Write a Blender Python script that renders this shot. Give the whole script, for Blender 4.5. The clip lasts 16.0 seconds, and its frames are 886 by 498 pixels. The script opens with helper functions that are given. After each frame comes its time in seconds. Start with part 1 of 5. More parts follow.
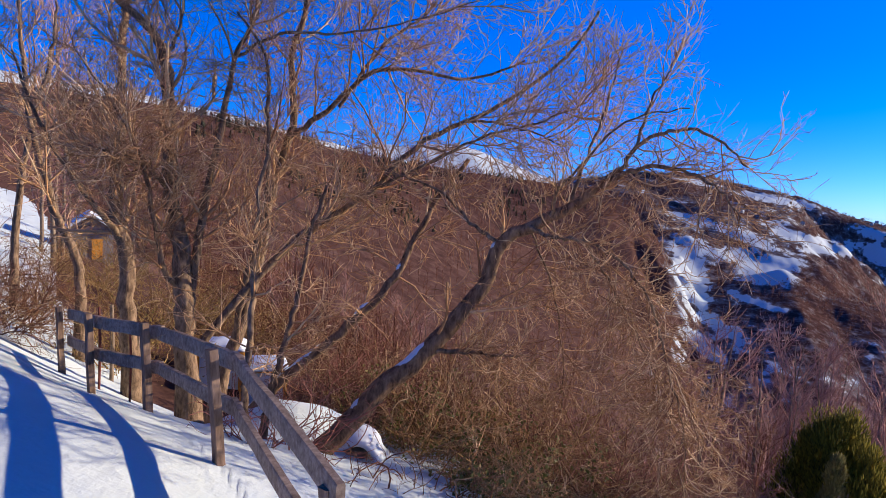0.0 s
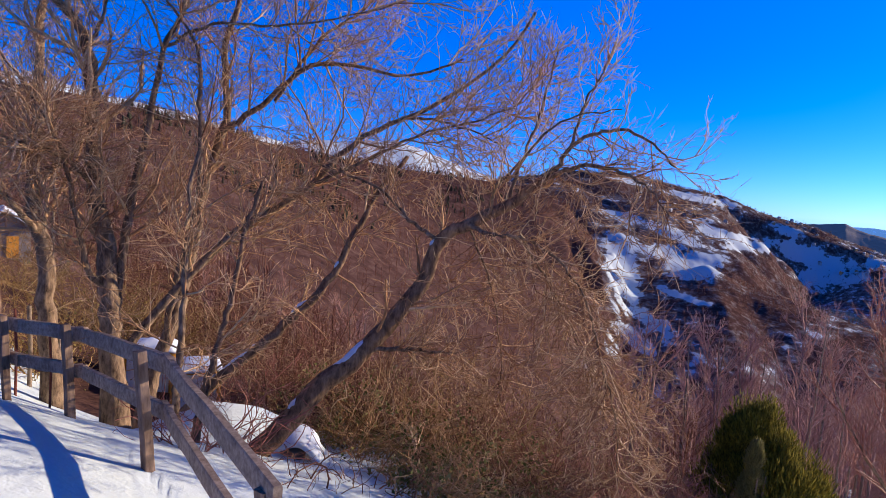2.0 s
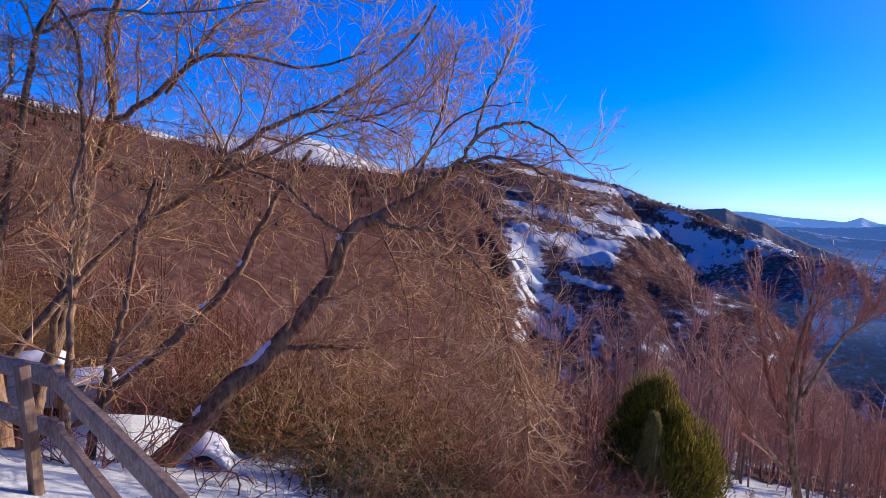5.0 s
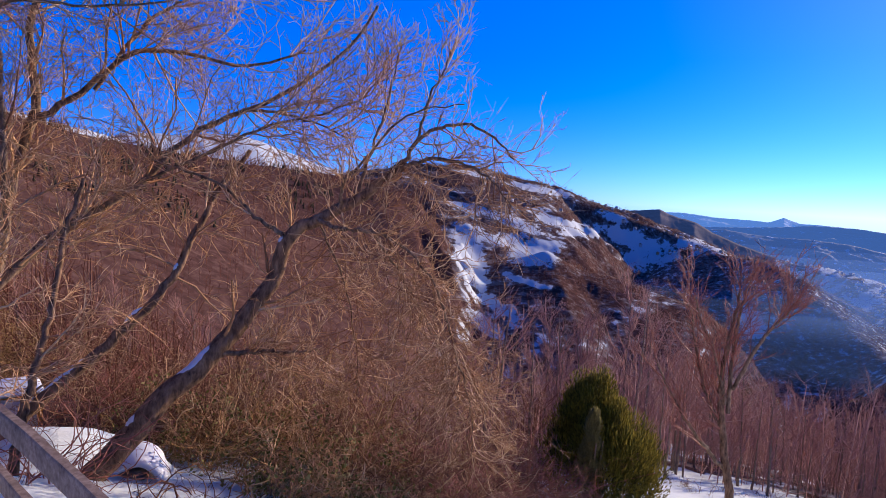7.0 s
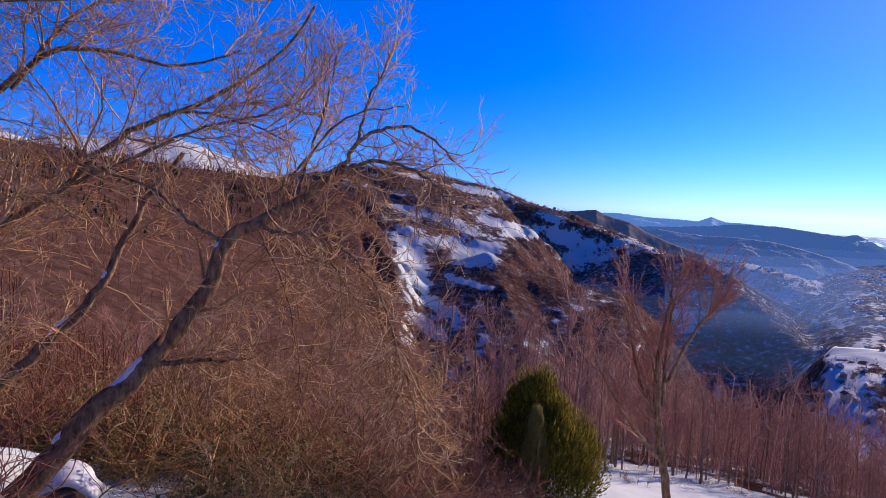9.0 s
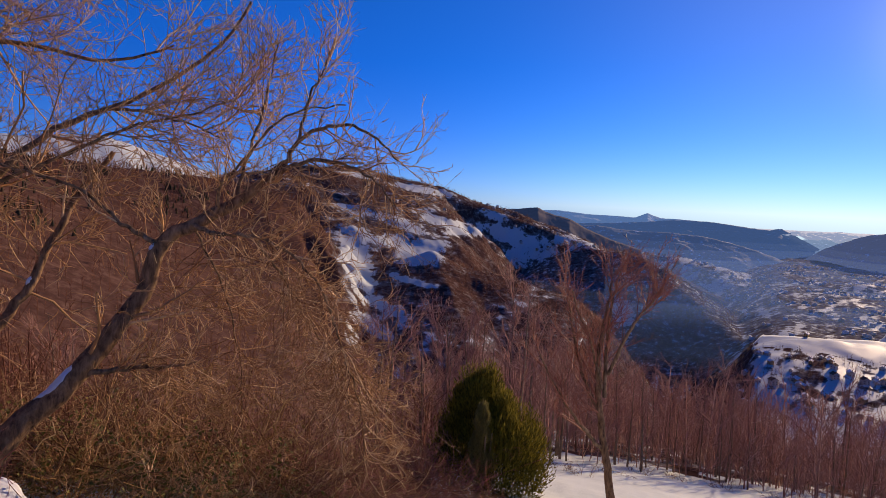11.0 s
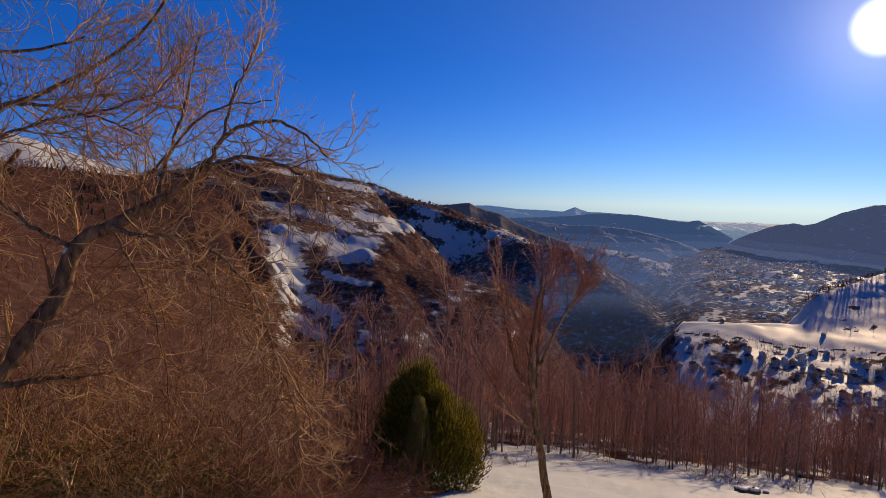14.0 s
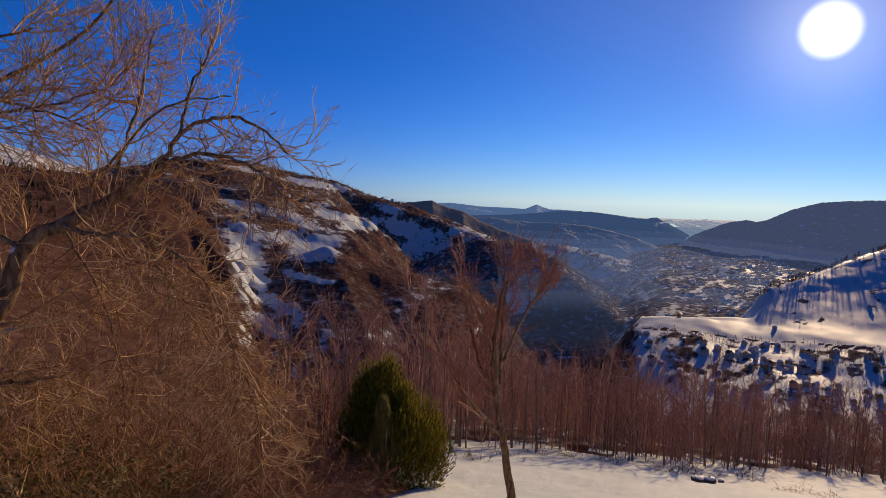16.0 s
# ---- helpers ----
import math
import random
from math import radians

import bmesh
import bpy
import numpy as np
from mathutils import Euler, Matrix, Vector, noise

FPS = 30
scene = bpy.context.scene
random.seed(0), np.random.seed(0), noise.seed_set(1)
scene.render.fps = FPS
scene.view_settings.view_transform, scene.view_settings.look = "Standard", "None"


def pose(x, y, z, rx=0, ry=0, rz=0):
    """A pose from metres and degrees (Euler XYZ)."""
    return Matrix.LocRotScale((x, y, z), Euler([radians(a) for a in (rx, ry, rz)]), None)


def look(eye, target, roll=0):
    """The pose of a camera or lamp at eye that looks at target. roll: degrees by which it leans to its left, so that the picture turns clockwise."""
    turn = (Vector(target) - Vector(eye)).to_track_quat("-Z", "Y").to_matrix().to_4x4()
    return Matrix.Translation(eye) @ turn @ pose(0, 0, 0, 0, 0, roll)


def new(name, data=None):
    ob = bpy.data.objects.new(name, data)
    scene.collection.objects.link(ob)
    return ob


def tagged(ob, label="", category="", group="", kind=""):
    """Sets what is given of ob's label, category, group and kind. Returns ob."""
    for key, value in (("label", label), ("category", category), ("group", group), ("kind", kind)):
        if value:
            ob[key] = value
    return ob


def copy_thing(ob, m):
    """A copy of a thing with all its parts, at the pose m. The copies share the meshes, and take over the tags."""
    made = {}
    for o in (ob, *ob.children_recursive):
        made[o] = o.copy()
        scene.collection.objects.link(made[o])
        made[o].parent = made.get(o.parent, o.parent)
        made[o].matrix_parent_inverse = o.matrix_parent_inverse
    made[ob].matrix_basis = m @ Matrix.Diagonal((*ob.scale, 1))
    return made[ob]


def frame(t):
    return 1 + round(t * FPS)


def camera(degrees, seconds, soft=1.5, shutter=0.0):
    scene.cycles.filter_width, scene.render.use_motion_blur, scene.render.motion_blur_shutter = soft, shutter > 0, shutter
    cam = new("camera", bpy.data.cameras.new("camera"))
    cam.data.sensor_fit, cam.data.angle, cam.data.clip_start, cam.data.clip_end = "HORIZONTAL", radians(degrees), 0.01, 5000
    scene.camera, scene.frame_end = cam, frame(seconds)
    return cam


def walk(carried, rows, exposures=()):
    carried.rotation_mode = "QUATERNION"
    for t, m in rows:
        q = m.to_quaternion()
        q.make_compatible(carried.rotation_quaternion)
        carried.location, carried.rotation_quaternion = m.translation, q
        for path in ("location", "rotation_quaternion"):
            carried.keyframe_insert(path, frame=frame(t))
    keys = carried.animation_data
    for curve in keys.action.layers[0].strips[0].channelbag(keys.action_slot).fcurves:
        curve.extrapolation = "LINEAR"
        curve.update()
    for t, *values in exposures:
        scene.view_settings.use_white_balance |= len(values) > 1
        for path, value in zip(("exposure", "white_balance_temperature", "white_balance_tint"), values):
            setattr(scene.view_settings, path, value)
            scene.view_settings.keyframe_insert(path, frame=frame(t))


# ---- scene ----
cam = camera(70.96, 16.0, 0.75)
PATH = [
    (0.0, pose(0, 0, 2.3, 84.36, -3.96, 0.00)),
    (0.5, pose(0, 0, 2.3, 84.48, -4.18, -1.38)),
    (1.0, pose(0, 0, 2.3, 84.54, -4.26, -2.93)),
    (1.5, pose(0, 0, 2.3, 84.53, -4.45, -4.27)),
    (2.0, pose(0, 0, 2.3, 84.51, -4.41, -5.61)),
    (2.5, pose(0, 0, 2.3, 84.54, -4.24, -6.95)),
    (3.0, pose(0, 0, 2.3, 84.54, -4.07, -8.40)),
    (3.5, pose(0, 0, 2.3, 84.60, -3.86, -10.02)),
    (4.0, pose(0, 0, 2.3, 84.61, -3.64, -11.60)),
    (4.5, pose(0, 0, 2.3, 84.50, -3.50, -12.94)),
    (5.0, pose(0, 0, 2.3, 84.47, -3.31, -14.19)),
    (7.5, pose(0, 0, 2.3, 85.01, -3.38, -20.69)),
    (8.0, pose(0, 0, 2.3, 85.13, -3.30, -21.99)),
    (8.5, pose(0, 0, 2.3, 85.31, -3.30, -23.44)),
    (9.0, pose(0, 0, 2.3, 85.40, -2.96, -24.82)),
    (11.5, pose(0, 0, 2.3, 85.48, -2.40, -31.19)),
    (12.0, pose(0, 0, 2.3, 85.43, -2.24, -32.37)),
    (12.5, pose(0, 0, 2.3, 85.50, -2.16, -33.61)),
    (13.0, pose(0, 0, 2.3, 85.54, -1.97, -34.63)),
    (13.5, pose(0, 0, 2.3, 85.53, -1.85, -35.51)),
    (14.0, pose(0, 0, 2.3, 85.42, -1.79, -36.24)),
    (14.5, pose(0, 0, 2.3, 85.29, -1.80, -37.00)),
    (15.0, pose(0, 0, 2.3, 85.33, -1.80, -37.86)),
    (15.5, pose(0, 0, 2.3, 85.37, -1.80, -38.82)),
    (16.0, pose(0, 0, 2.3, 85.30, -1.77, -39.66)),
]
EXPOSURES = [(0.0, 0.84, 5500, 11), (5.0, 0.82, 5500, 19), (9.0, 0.62, 5750, 24), (11.5, 0.20, 7200, 20), (16.0, -0.06, 7600, 16)]
walk(cam, PATH, EXPOSURES)


# ---- light ----
SUN_AZ, SUN_EL = 70.6, 13.6
sun_dir = Vector((math.sin(radians(SUN_AZ)) * math.cos(radians(SUN_EL)), math.cos(radians(SUN_AZ)) * math.cos(radians(SUN_EL)), math.sin(radians(SUN_EL))))
scene.view_settings.exposure = 0.0
world = bpy.data.worlds.new("winter_sky")
scene.world = world
world.use_nodes = True
wn, wl = world.node_tree.nodes, world.node_tree.links
wn.clear()
w_out = wn.new("ShaderNodeOutputWorld")
w_sky = wn.new("ShaderNodeTexSky")
w_sky.sky_type, w_sky.sun_disc = "NISHITA", False
w_sky.sun_elevation, w_sky.sun_rotation = radians(SUN_EL), radians(SUN_AZ)
w_sky.altitude, w_sky.air_density, w_sky.dust_density, w_sky.ozone_density = 2600, 1.0, 0.0, 7.0
w_bg = wn.new("ShaderNodeBackground")
w_bg.inputs["Strength"].default_value = 0.122
w_sat = wn.new("ShaderNodeHueSaturation")
w_sat.inputs["Saturation"].default_value = 1.14
w_sat.inputs["Hue"].default_value = 0.514
wl.new(w_sky.outputs[0], w_sat.inputs["Color"])
# the sun's own blaze and the bright air round it
w_co = wn.new("ShaderNodeTexCoord")
w_dot = wn.new("ShaderNodeVectorMath")
w_dot.operation = "DOT_PRODUCT"
w_dot.inputs[1].default_value = sun_dir
wl.new(w_co.outputs["Generated"], w_dot.inputs[0])
w_sep = wn.new("ShaderNodeSeparateXYZ")
wl.new(w_co.outputs["Generated"], w_sep.inputs[0])
w_low = wn.new("ShaderNodeMapRange")
w_low.inputs["From Min"].default_value, w_low.inputs["From Max"].default_value = -0.02, 0.30
w_low.inputs["To Min"].default_value, w_low.inputs["To Max"].default_value = 1.0, 0.0
wl.new(w_sep.outputs["Z"], w_low.inputs["Value"])
w_near = wn.new("ShaderNodeMapRange")
w_near.interpolation_type = "SMOOTHSTEP"
w_near.inputs["From Min"].default_value, w_near.inputs["From Max"].default_value = math.cos(radians(48)), math.cos(radians(6))
w_near.inputs["To Min"].default_value, w_near.inputs["To Max"].default_value = 1.0, 0.0
wl.new(w_dot.outputs["Value"], w_near.inputs["Value"])
w_fac = wn.new("ShaderNodeMath")
w_fac.operation = "MULTIPLY"
wl.new(w_low.outputs[0], w_fac.inputs[0])
wl.new(w_near.outputs[0], w_fac.inputs[1])
w_deep = wn.new("ShaderNodeMix")
w_deep.data_type, w_deep.blend_type = "RGBA", "MULTIPLY"
w_deep.inputs[7].default_value = (0.45, 0.58, 0.86, 1)
wl.new(w_fac.outputs[0], w_deep.inputs[0])
wl.new(w_sat.outputs[0], w_deep.inputs[6])
wl.new(w_deep.outputs[2], w_bg.inputs["Color"])
w_core = wn.new("ShaderNodeMapRange")
w_core.interpolation_type = "SMOOTHSTEP"
w_core.inputs["From Min"].default_value, w_core.inputs["From Max"].default_value = math.cos(radians(2.4)), math.cos(radians(0.8))
w_core.inputs["To Min"].default_value, w_core.inputs["To Max"].default_value = 0.0, 1.5
wl.new(w_dot.outputs["Value"], w_core.inputs["Value"])
w_pow = wn.new("ShaderNodeMath")
w_pow.operation = "POWER"
w_pow.inputs[1].default_value = 14.0
wl.new(w_dot.outputs["Value"], w_pow.inputs[0])
w_mul = wn.new("ShaderNodeMath")
w_mul.operation = "MULTIPLY_ADD"
w_mul.inputs[1].default_value = 0.11
wl.new(w_pow.outputs[0], w_mul.inputs[0])
w_halo = wn.new("ShaderNodeMath")
w_halo.operation = "POWER"
w_halo.inputs[1].default_value = 260.0
wl.new(w_dot.outputs["Value"], w_halo.inputs[0])
w_sum = wn.new("ShaderNodeMath")
w_sum.operation = "MULTIPLY_ADD"
w_sum.inputs[1].default_value = 0.3
wl.new(w_halo.outputs[0], w_sum.inputs[0])
wl.new(w_core.outputs[0], w_sum.inputs[2])
wl.new(w_sum.outputs[0], w_mul.inputs[2])
w_glow = wn.new("ShaderNodeBackground")
w_glow.inputs["Color"].default_value = (0.92, 0.97, 1.0, 1)
wl.new(w_mul.outputs[0], w_glow.inputs["Strength"])
w_add = wn.new("ShaderNodeAddShader")
wl.new(w_bg.outputs[0], w_add.inputs[0])
wl.new(w_glow.outputs[0], w_add.inputs[1])
wl.new(w_add.outputs[0], w_out.inputs["Surface"])

sun_data = bpy.data.lights.new("sun", "SUN")
sun_data.energy, sun_data.angle, sun_data.color = 5.0, radians(0.55), (1.0, 0.775, 0.50)
sun = new("sun", sun_data)
sun.matrix_world = look(sun_dir * 50, (0, 0, 0))


# ---- materials ----
def material(name, rough=0.8, metal=0.0):
    m = bpy.data.materials.new(name)
    m.use_nodes = True
    b = m.node_tree.nodes["Principled BSDF"]
    b.inputs["Roughness"].default_value, b.inputs["Metallic"].default_value = rough, metal
    b.inputs["Specular IOR Level"].default_value = 0.06
    return m, m.node_tree.nodes, m.node_tree.links, b


def noise_node(nodes, links, scale, detail=5.0, rough=0.6, stretch=None, coord="Object"):
    co = nodes.new("ShaderNodeTexCoord")
    tex = nodes.new("ShaderNodeTexNoise")
    tex.inputs["Scale"].default_value, tex.inputs["Detail"].default_value, tex.inputs["Roughness"].default_value = scale, detail, rough
    if stretch:
        mp = nodes.new("ShaderNodeMapping")
        mp.inputs["Scale"].default_value = stretch
        links.new(co.outputs[coord], mp.inputs[0])
        links.new(mp.outputs[0], tex.inputs["Vector"])
    else:
        links.new(co.outputs[coord], tex.inputs["Vector"])
    return tex.outputs["Fac"]


def ramp(nodes, links, fac, stops):
    r = nodes.new("ShaderNodeValToRGB")
    e = r.color_ramp.elements
    while len(e) < len(stops):
        e.new(0.5)
    for el, (p, c) in zip(e, stops):
        el.position, el.color = p, (*c, 1)
    links.new(fac, r.inputs[0])
    return r.outputs[0]


def mix(nodes, links, fac, a, b, kind="MIX"):
    n = nodes.new("ShaderNodeMix")
    n.data_type, n.blend_type = "RGBA", kind
    for sock, v in ((n.inputs[0], fac), (n.inputs[6], a), (n.inputs[7], b)):
        if isinstance(v, (int, float)):
            sock.default_value = v
        elif isinstance(v, tuple):
            sock.default_value = (*v, 1)
        else:
            links.new(v, sock)
    return n.outputs[2]


def bump(nodes, links, bsdf, fac, strength, distance):
    b = nodes.new("ShaderNodeBump")
    b.inputs["Strength"].default_value, b.inputs["Distance"].default_value = strength, distance
    links.new(fac, b.inputs["Height"])
    links.new(b.outputs[0], bsdf.inputs["Normal"])


def grained(name, dark, light, scale, rough=0.85, stretch=None, bump_d=0.01, spot=None):
    m, n, l, b = material(name, rough)
    f1 = noise_node(n, l, scale, 6, 0.65, stretch)
    f2 = noise_node(n, l, scale * 0.17, 3, 0.5)
    c = ramp(n, l, f1, [(0.3, dark), (0.7, light)])
    c2 = ramp(n, l, f2, [(0.3, (0.7, 0.7, 0.7)), (0.7, (1.15, 1.15, 1.15))])
    c = mix(n, l, 1.0, c, c2, "MULTIPLY")
    if spot:
        f3 = noise_node(n, l, scale * 0.5, 4, 0.7)
        c = mix(n, l, ramp(n, l, f3, [(0.58, (0, 0, 0)), (0.66, (1, 1, 1))]), c, spot)
    l.new(c, b.inputs["Base Color"])
    if bump_d:
        bump(n, l, b, f1, 0.6, bump_d)
    return m


def islands(name, colours, rough=0.8):
    """Twigs and leaves: every island its own tint."""
    m, n, l, b = material(name, rough)
    g = n.new("ShaderNodeNewGeometry")
    step = 1.0 / max(1, len(colours) - 1)
    c = ramp(n, l, g.outputs["Random Per Island"], [(i * step, col) for i, col in enumerate(colours)])
    l.new(c, b.inputs["Base Color"])
    return m


M_bark = grained("willow_bark", (0.05, 0.028, 0.018), (0.34, 0.21, 0.12), 16, 0.9, (1, 1, 0.35), 0.06)
M_limb = grained("limb_bark", (0.12, 0.08, 0.055), (0.34, 0.25, 0.17), 14, 0.85, None, 0.01)
M_twig = islands("willow_twigs", [(0.24, 0.11, 0.05), (0.58, 0.36, 0.17), (0.33, 0.16, 0.07), (0.72, 0.52, 0.30)], 0.6)
M_brush = islands("brush_twigs", [(0.065, 0.027, 0.018), (0.24, 0.11, 0.052), (0.10, 0.042, 0.027), (0.60, 0.40, 0.20)], 0.6)
M_bark_grey = grained("grey_willow_bark", (0.05, 0.030, 0.020), (0.36, 0.24, 0.145), 18, 0.9, (1, 1, 0.35), 0.05)
M_post = grained("brown_post", (0.10, 0.06, 0.04), (0.36, 0.24, 0.16), 20, 0.85, (1, 1, 0.2), 0.006)
M_twig_yellow = islands("ochre_twigs", [(0.12, 0.06, 0.025), (0.36, 0.22, 0.075), (0.17, 0.085, 0.033), (0.48, 0.34, 0.15)], 0.6)
M_twig_straw = islands("straw_twigs", [(0.12, 0.05, 0.026), (0.36, 0.20, 0.085), (0.18, 0.08, 0.04), (0.68, 0.48, 0.26)], 0.6)
M_twig_red = islands("red_twigs", [(0.27, 0.09, 0.06), (0.34, 0.15, 0.10), (0.23, 0.10, 0.075)], 0.6)
M_forest = islands("bare_forest", [(0.085, 0.033, 0.024), (0.19, 0.078, 0.046), (0.13, 0.050, 0.034), (0.30, 0.165, 0.105)], 0.9)
M_near_wood = islands("near_woods", [(0.25, 0.12, 0.10), (0.38, 0.21, 0.165), (0.30, 0.15, 0.12), (0.48, 0.32, 0.255)], 0.9)
M_plank = grained("weathered_plank", (0.17, 0.11, 0.075), (0.42, 0.31, 0.22), 22, 0.85, (1, 1, 1), 0.004)
M_snowlump, n_, l_, b_ = material("snow_lump", 0.55)
b_.inputs["Base Color"].default_value = (0.62, 0.64, 0.66, 1)
bump(n_, l_, b_, noise_node(n_, l_, 14, 5), 0.4, 0.02)


# ---- mesh helpers ----
def mesh_arrays(name, verts, quads, tris=None):
    me = bpy.data.meshes.new(name)
    verts = np.asarray(verts, dtype=np.float32)
    parts_ = [np.asarray(a, dtype=np.int32) for a in (quads, tris) if a is not None and len(a)]
    me.vertices.add(len(verts))
    me.vertices.foreach_set("co", verts.ravel())
    loops = np.concatenate([p.ravel() for p in parts_])
    me.loops.add(len(loops))
    me.loops.foreach_set("vertex_index", loops)
    sizes = np.concatenate([np.full(len(p), p.shape[1], np.int32) for p in parts_])
    me.polygons.add(len(sizes))
    me.polygons.foreach_set("loop_start", np.concatenate([[0], np.cumsum(sizes)[:-1]]).astype(np.int32))
    me.polygons.foreach_set("loop_total", sizes)
    me.update(calc_edges=True)
    return me


def put(name, me, mat, parent=None, label="", smooth=True):
    if smooth:
        me.polygons.foreach_set("use_smooth", np.ones(len(me.polygons), dtype=bool))
    if mat:
        me.materials.append(mat)
    ob = new(name, me)
    if parent:
        ob.parent = parent
    if label:
        ob["label"] = label
    return ob


def part(name, bm, mat, parent=None, label="", smooth=False):
    me = bpy.data.meshes.new(name)
    bm.to_mesh(me)
    bm.free()
    return put(name, me, mat, parent, label, smooth)


def tubes(polys, r0, r1, sides):
    """Verts and quads of tapered tubes along polylines (N, P, 3); radii (N,) at the start and at the end."""
    polys = np.asarray(polys, dtype=np.float64)
    n, p, _ = polys.shape
    t = np.gradient(polys, axis=1)
    t /= np.linalg.norm(t, axis=2, keepdims=True) + 1e-9
    ref = np.where(np.abs(t[:, :1, 2:3]) > 0.8, [[[1.0, 0, 0]]], [[[0, 0, 1.0]]])
    a = np.cross(t, np.broadcast_to(ref, t.shape))
    a /= np.linalg.norm(a, axis=2, keepdims=True) + 1e-9
    b = np.cross(t, a)
    ang = np.arange(sides) * 2 * np.pi / sides
    f = np.linspace(0, 1, p)[None, :]
    rad = (np.asarray(r0)[:, None] * (1 - f) + np.asarray(r1)[:, None] * f)[:, :, None, None]
    ring = a[:, :, None, :] * np.cos(ang)[None, None, :, None] + b[:, :, None, :] * np.sin(ang)[None, None, :, None]
    v = polys[:, :, None, :] + ring * rad
    idx = np.arange(n * p * sides).reshape(n, p, sides)
    nxt = np.roll(idx, -1, axis=2)
    q = np.stack([idx[:, :-1], nxt[:, :-1], nxt[:, 1:], idx[:, 1:]], axis=-1)
    return v.reshape(-1, 3), q.reshape(-1, 4)


class Bundle:
    """Collects tubes into one mesh."""

    def __init__(self):
        self.v, self.q, self.n = [], [], 0

    def add(self, polys, r0, r1, sides=3):
        if len(polys) == 0:
            return
        v, q = tubes(polys, r0, r1, sides)
        self.v.append(v)
        self.q.append(q + self.n)
        self.n += len(v)

    def mesh(self, name):
        return mesh_arrays(name, np.concatenate(self.v), np.concatenate(self.q))


def resample(points, count):
    """A smooth curve through a few points."""
    p = np.asarray(points, dtype=np.float64)
    pp = np.vstack([2 * p[0] - p[1], p, 2 * p[-1] - p[-2]])
    seg = np.linspace(0, len(p) - 1 - 1e-6, count)
    i = seg.astype(int)
    u = (seg - i)[:, None]
    a, b, c, d = pp[i], pp[i + 1], pp[i + 2], pp[i + 3]
    return 0.5 * (2 * b + (c - a) * u + (2 * a - 5 * b + 4 * c - d) * u ** 2 + (3 * b - a - 3 * c + d) * u ** 3)


def sprout(rng, parents, radii, count, length, spread, lift, points=6, wander=0.12, start=(0.15, 1.0), thin=0.5, keep=0.35):
    """Children of branches: parents (N, P, 3), their start radii; count children on each. Returns polylines and radii."""
    n, p, _ = parents.shape
    m = n * count
    par = np.repeat(np.arange(n), count)
    u = rng.uniform(start[0], start[1], m) * (p - 1.001)
    i = u.astype(int)
    w = (u - i)[:, None]
    base = parents[par, i] * (1 - w) + parents[par, i + 1] * w
    d = parents[par, i + 1] - parents[par, i]
    d /= np.linalg.norm(d, axis=1, keepdims=True) + 1e-9
    side = rng.normal(size=(m, 3))
    side -= (side * d).sum(1, keepdims=True) * d
    side /= np.linalg.norm(side, axis=1, keepdims=True) + 1e-9
    ang = np.radians(rng.uniform(spread[0], spread[1], m))[:, None]
    way = d * np.cos(ang) + side * np.sin(ang)
    ln = rng.uniform(length[0], length[1], m) * (1 - keep * u / (p - 1))
    out = np.zeros((m, points, 3))
    out[:, 0] = base
    pos = base.copy()
    lifts = rng.uniform(lift[0], lift[1], m)
    for k in range(1, points):
        way = way + rng.normal(size=(m, 3)) * wander * (1.6 if k % 2 else 0.7)
        way[:, 2] += lifts / points
        way /= np.linalg.norm(way, axis=1, keepdims=True) + 1e-9
        pos = pos + way * (ln / (points - 1))[:, None]
        out[:, k] = pos
    r = np.asarray(radii)[par] * thin * (1 - 0.55 * u / (p - 1))
    return out, r


# ---- the lie of the land ----
FENCE = [(-9.5, 12.6), (-5.03, 8.34), (-3.86, 6.97), (-2.88, 6.27), (-1.6, 4.8), (-0.35, 2.85), (0.9, 0.9), (3.5, -3.2), (30.0, -40.0), (90, -100)]


def seg_dist(x, y, a, b):
    ax, ay, bx, by = a[0], a[1], b[0], b[1]
    dx, dy = bx - ax, by - ay
    u = np.clip(((x - ax) * dx + (y - ay) * dy) / (dx * dx + dy * dy), 0, 1)
    px, py = ax + u * dx, ay + u * dy
    return np.hypot(x - px, y - py), u, dx * (y - ay) - dy * (x - ax)


def fence_side(x, y):
    """Distance from the fence's line: positive on the path's side, negative downhill."""
    pts = [(-1500, 2000), (-60, 84), (-22, 32), *FENCE]
    best, sign = np.full(x.shape, 1e9), np.ones(x.shape)
    for a, b in zip(pts[:-1], pts[1:]):
        d, u, cr = seg_dist(x, y, a, b)
        near = d < best
        best = np.where(near, d, best)
        sign = np.where(near, np.where(cr < 0, 1.0, -1.0), sign)
    return best * sign


def polar(az, el, r, up=2.3):
    a = radians(az)
    return (r * math.sin(a), r * math.cos(a), up + r * math.tan(radians(el)))


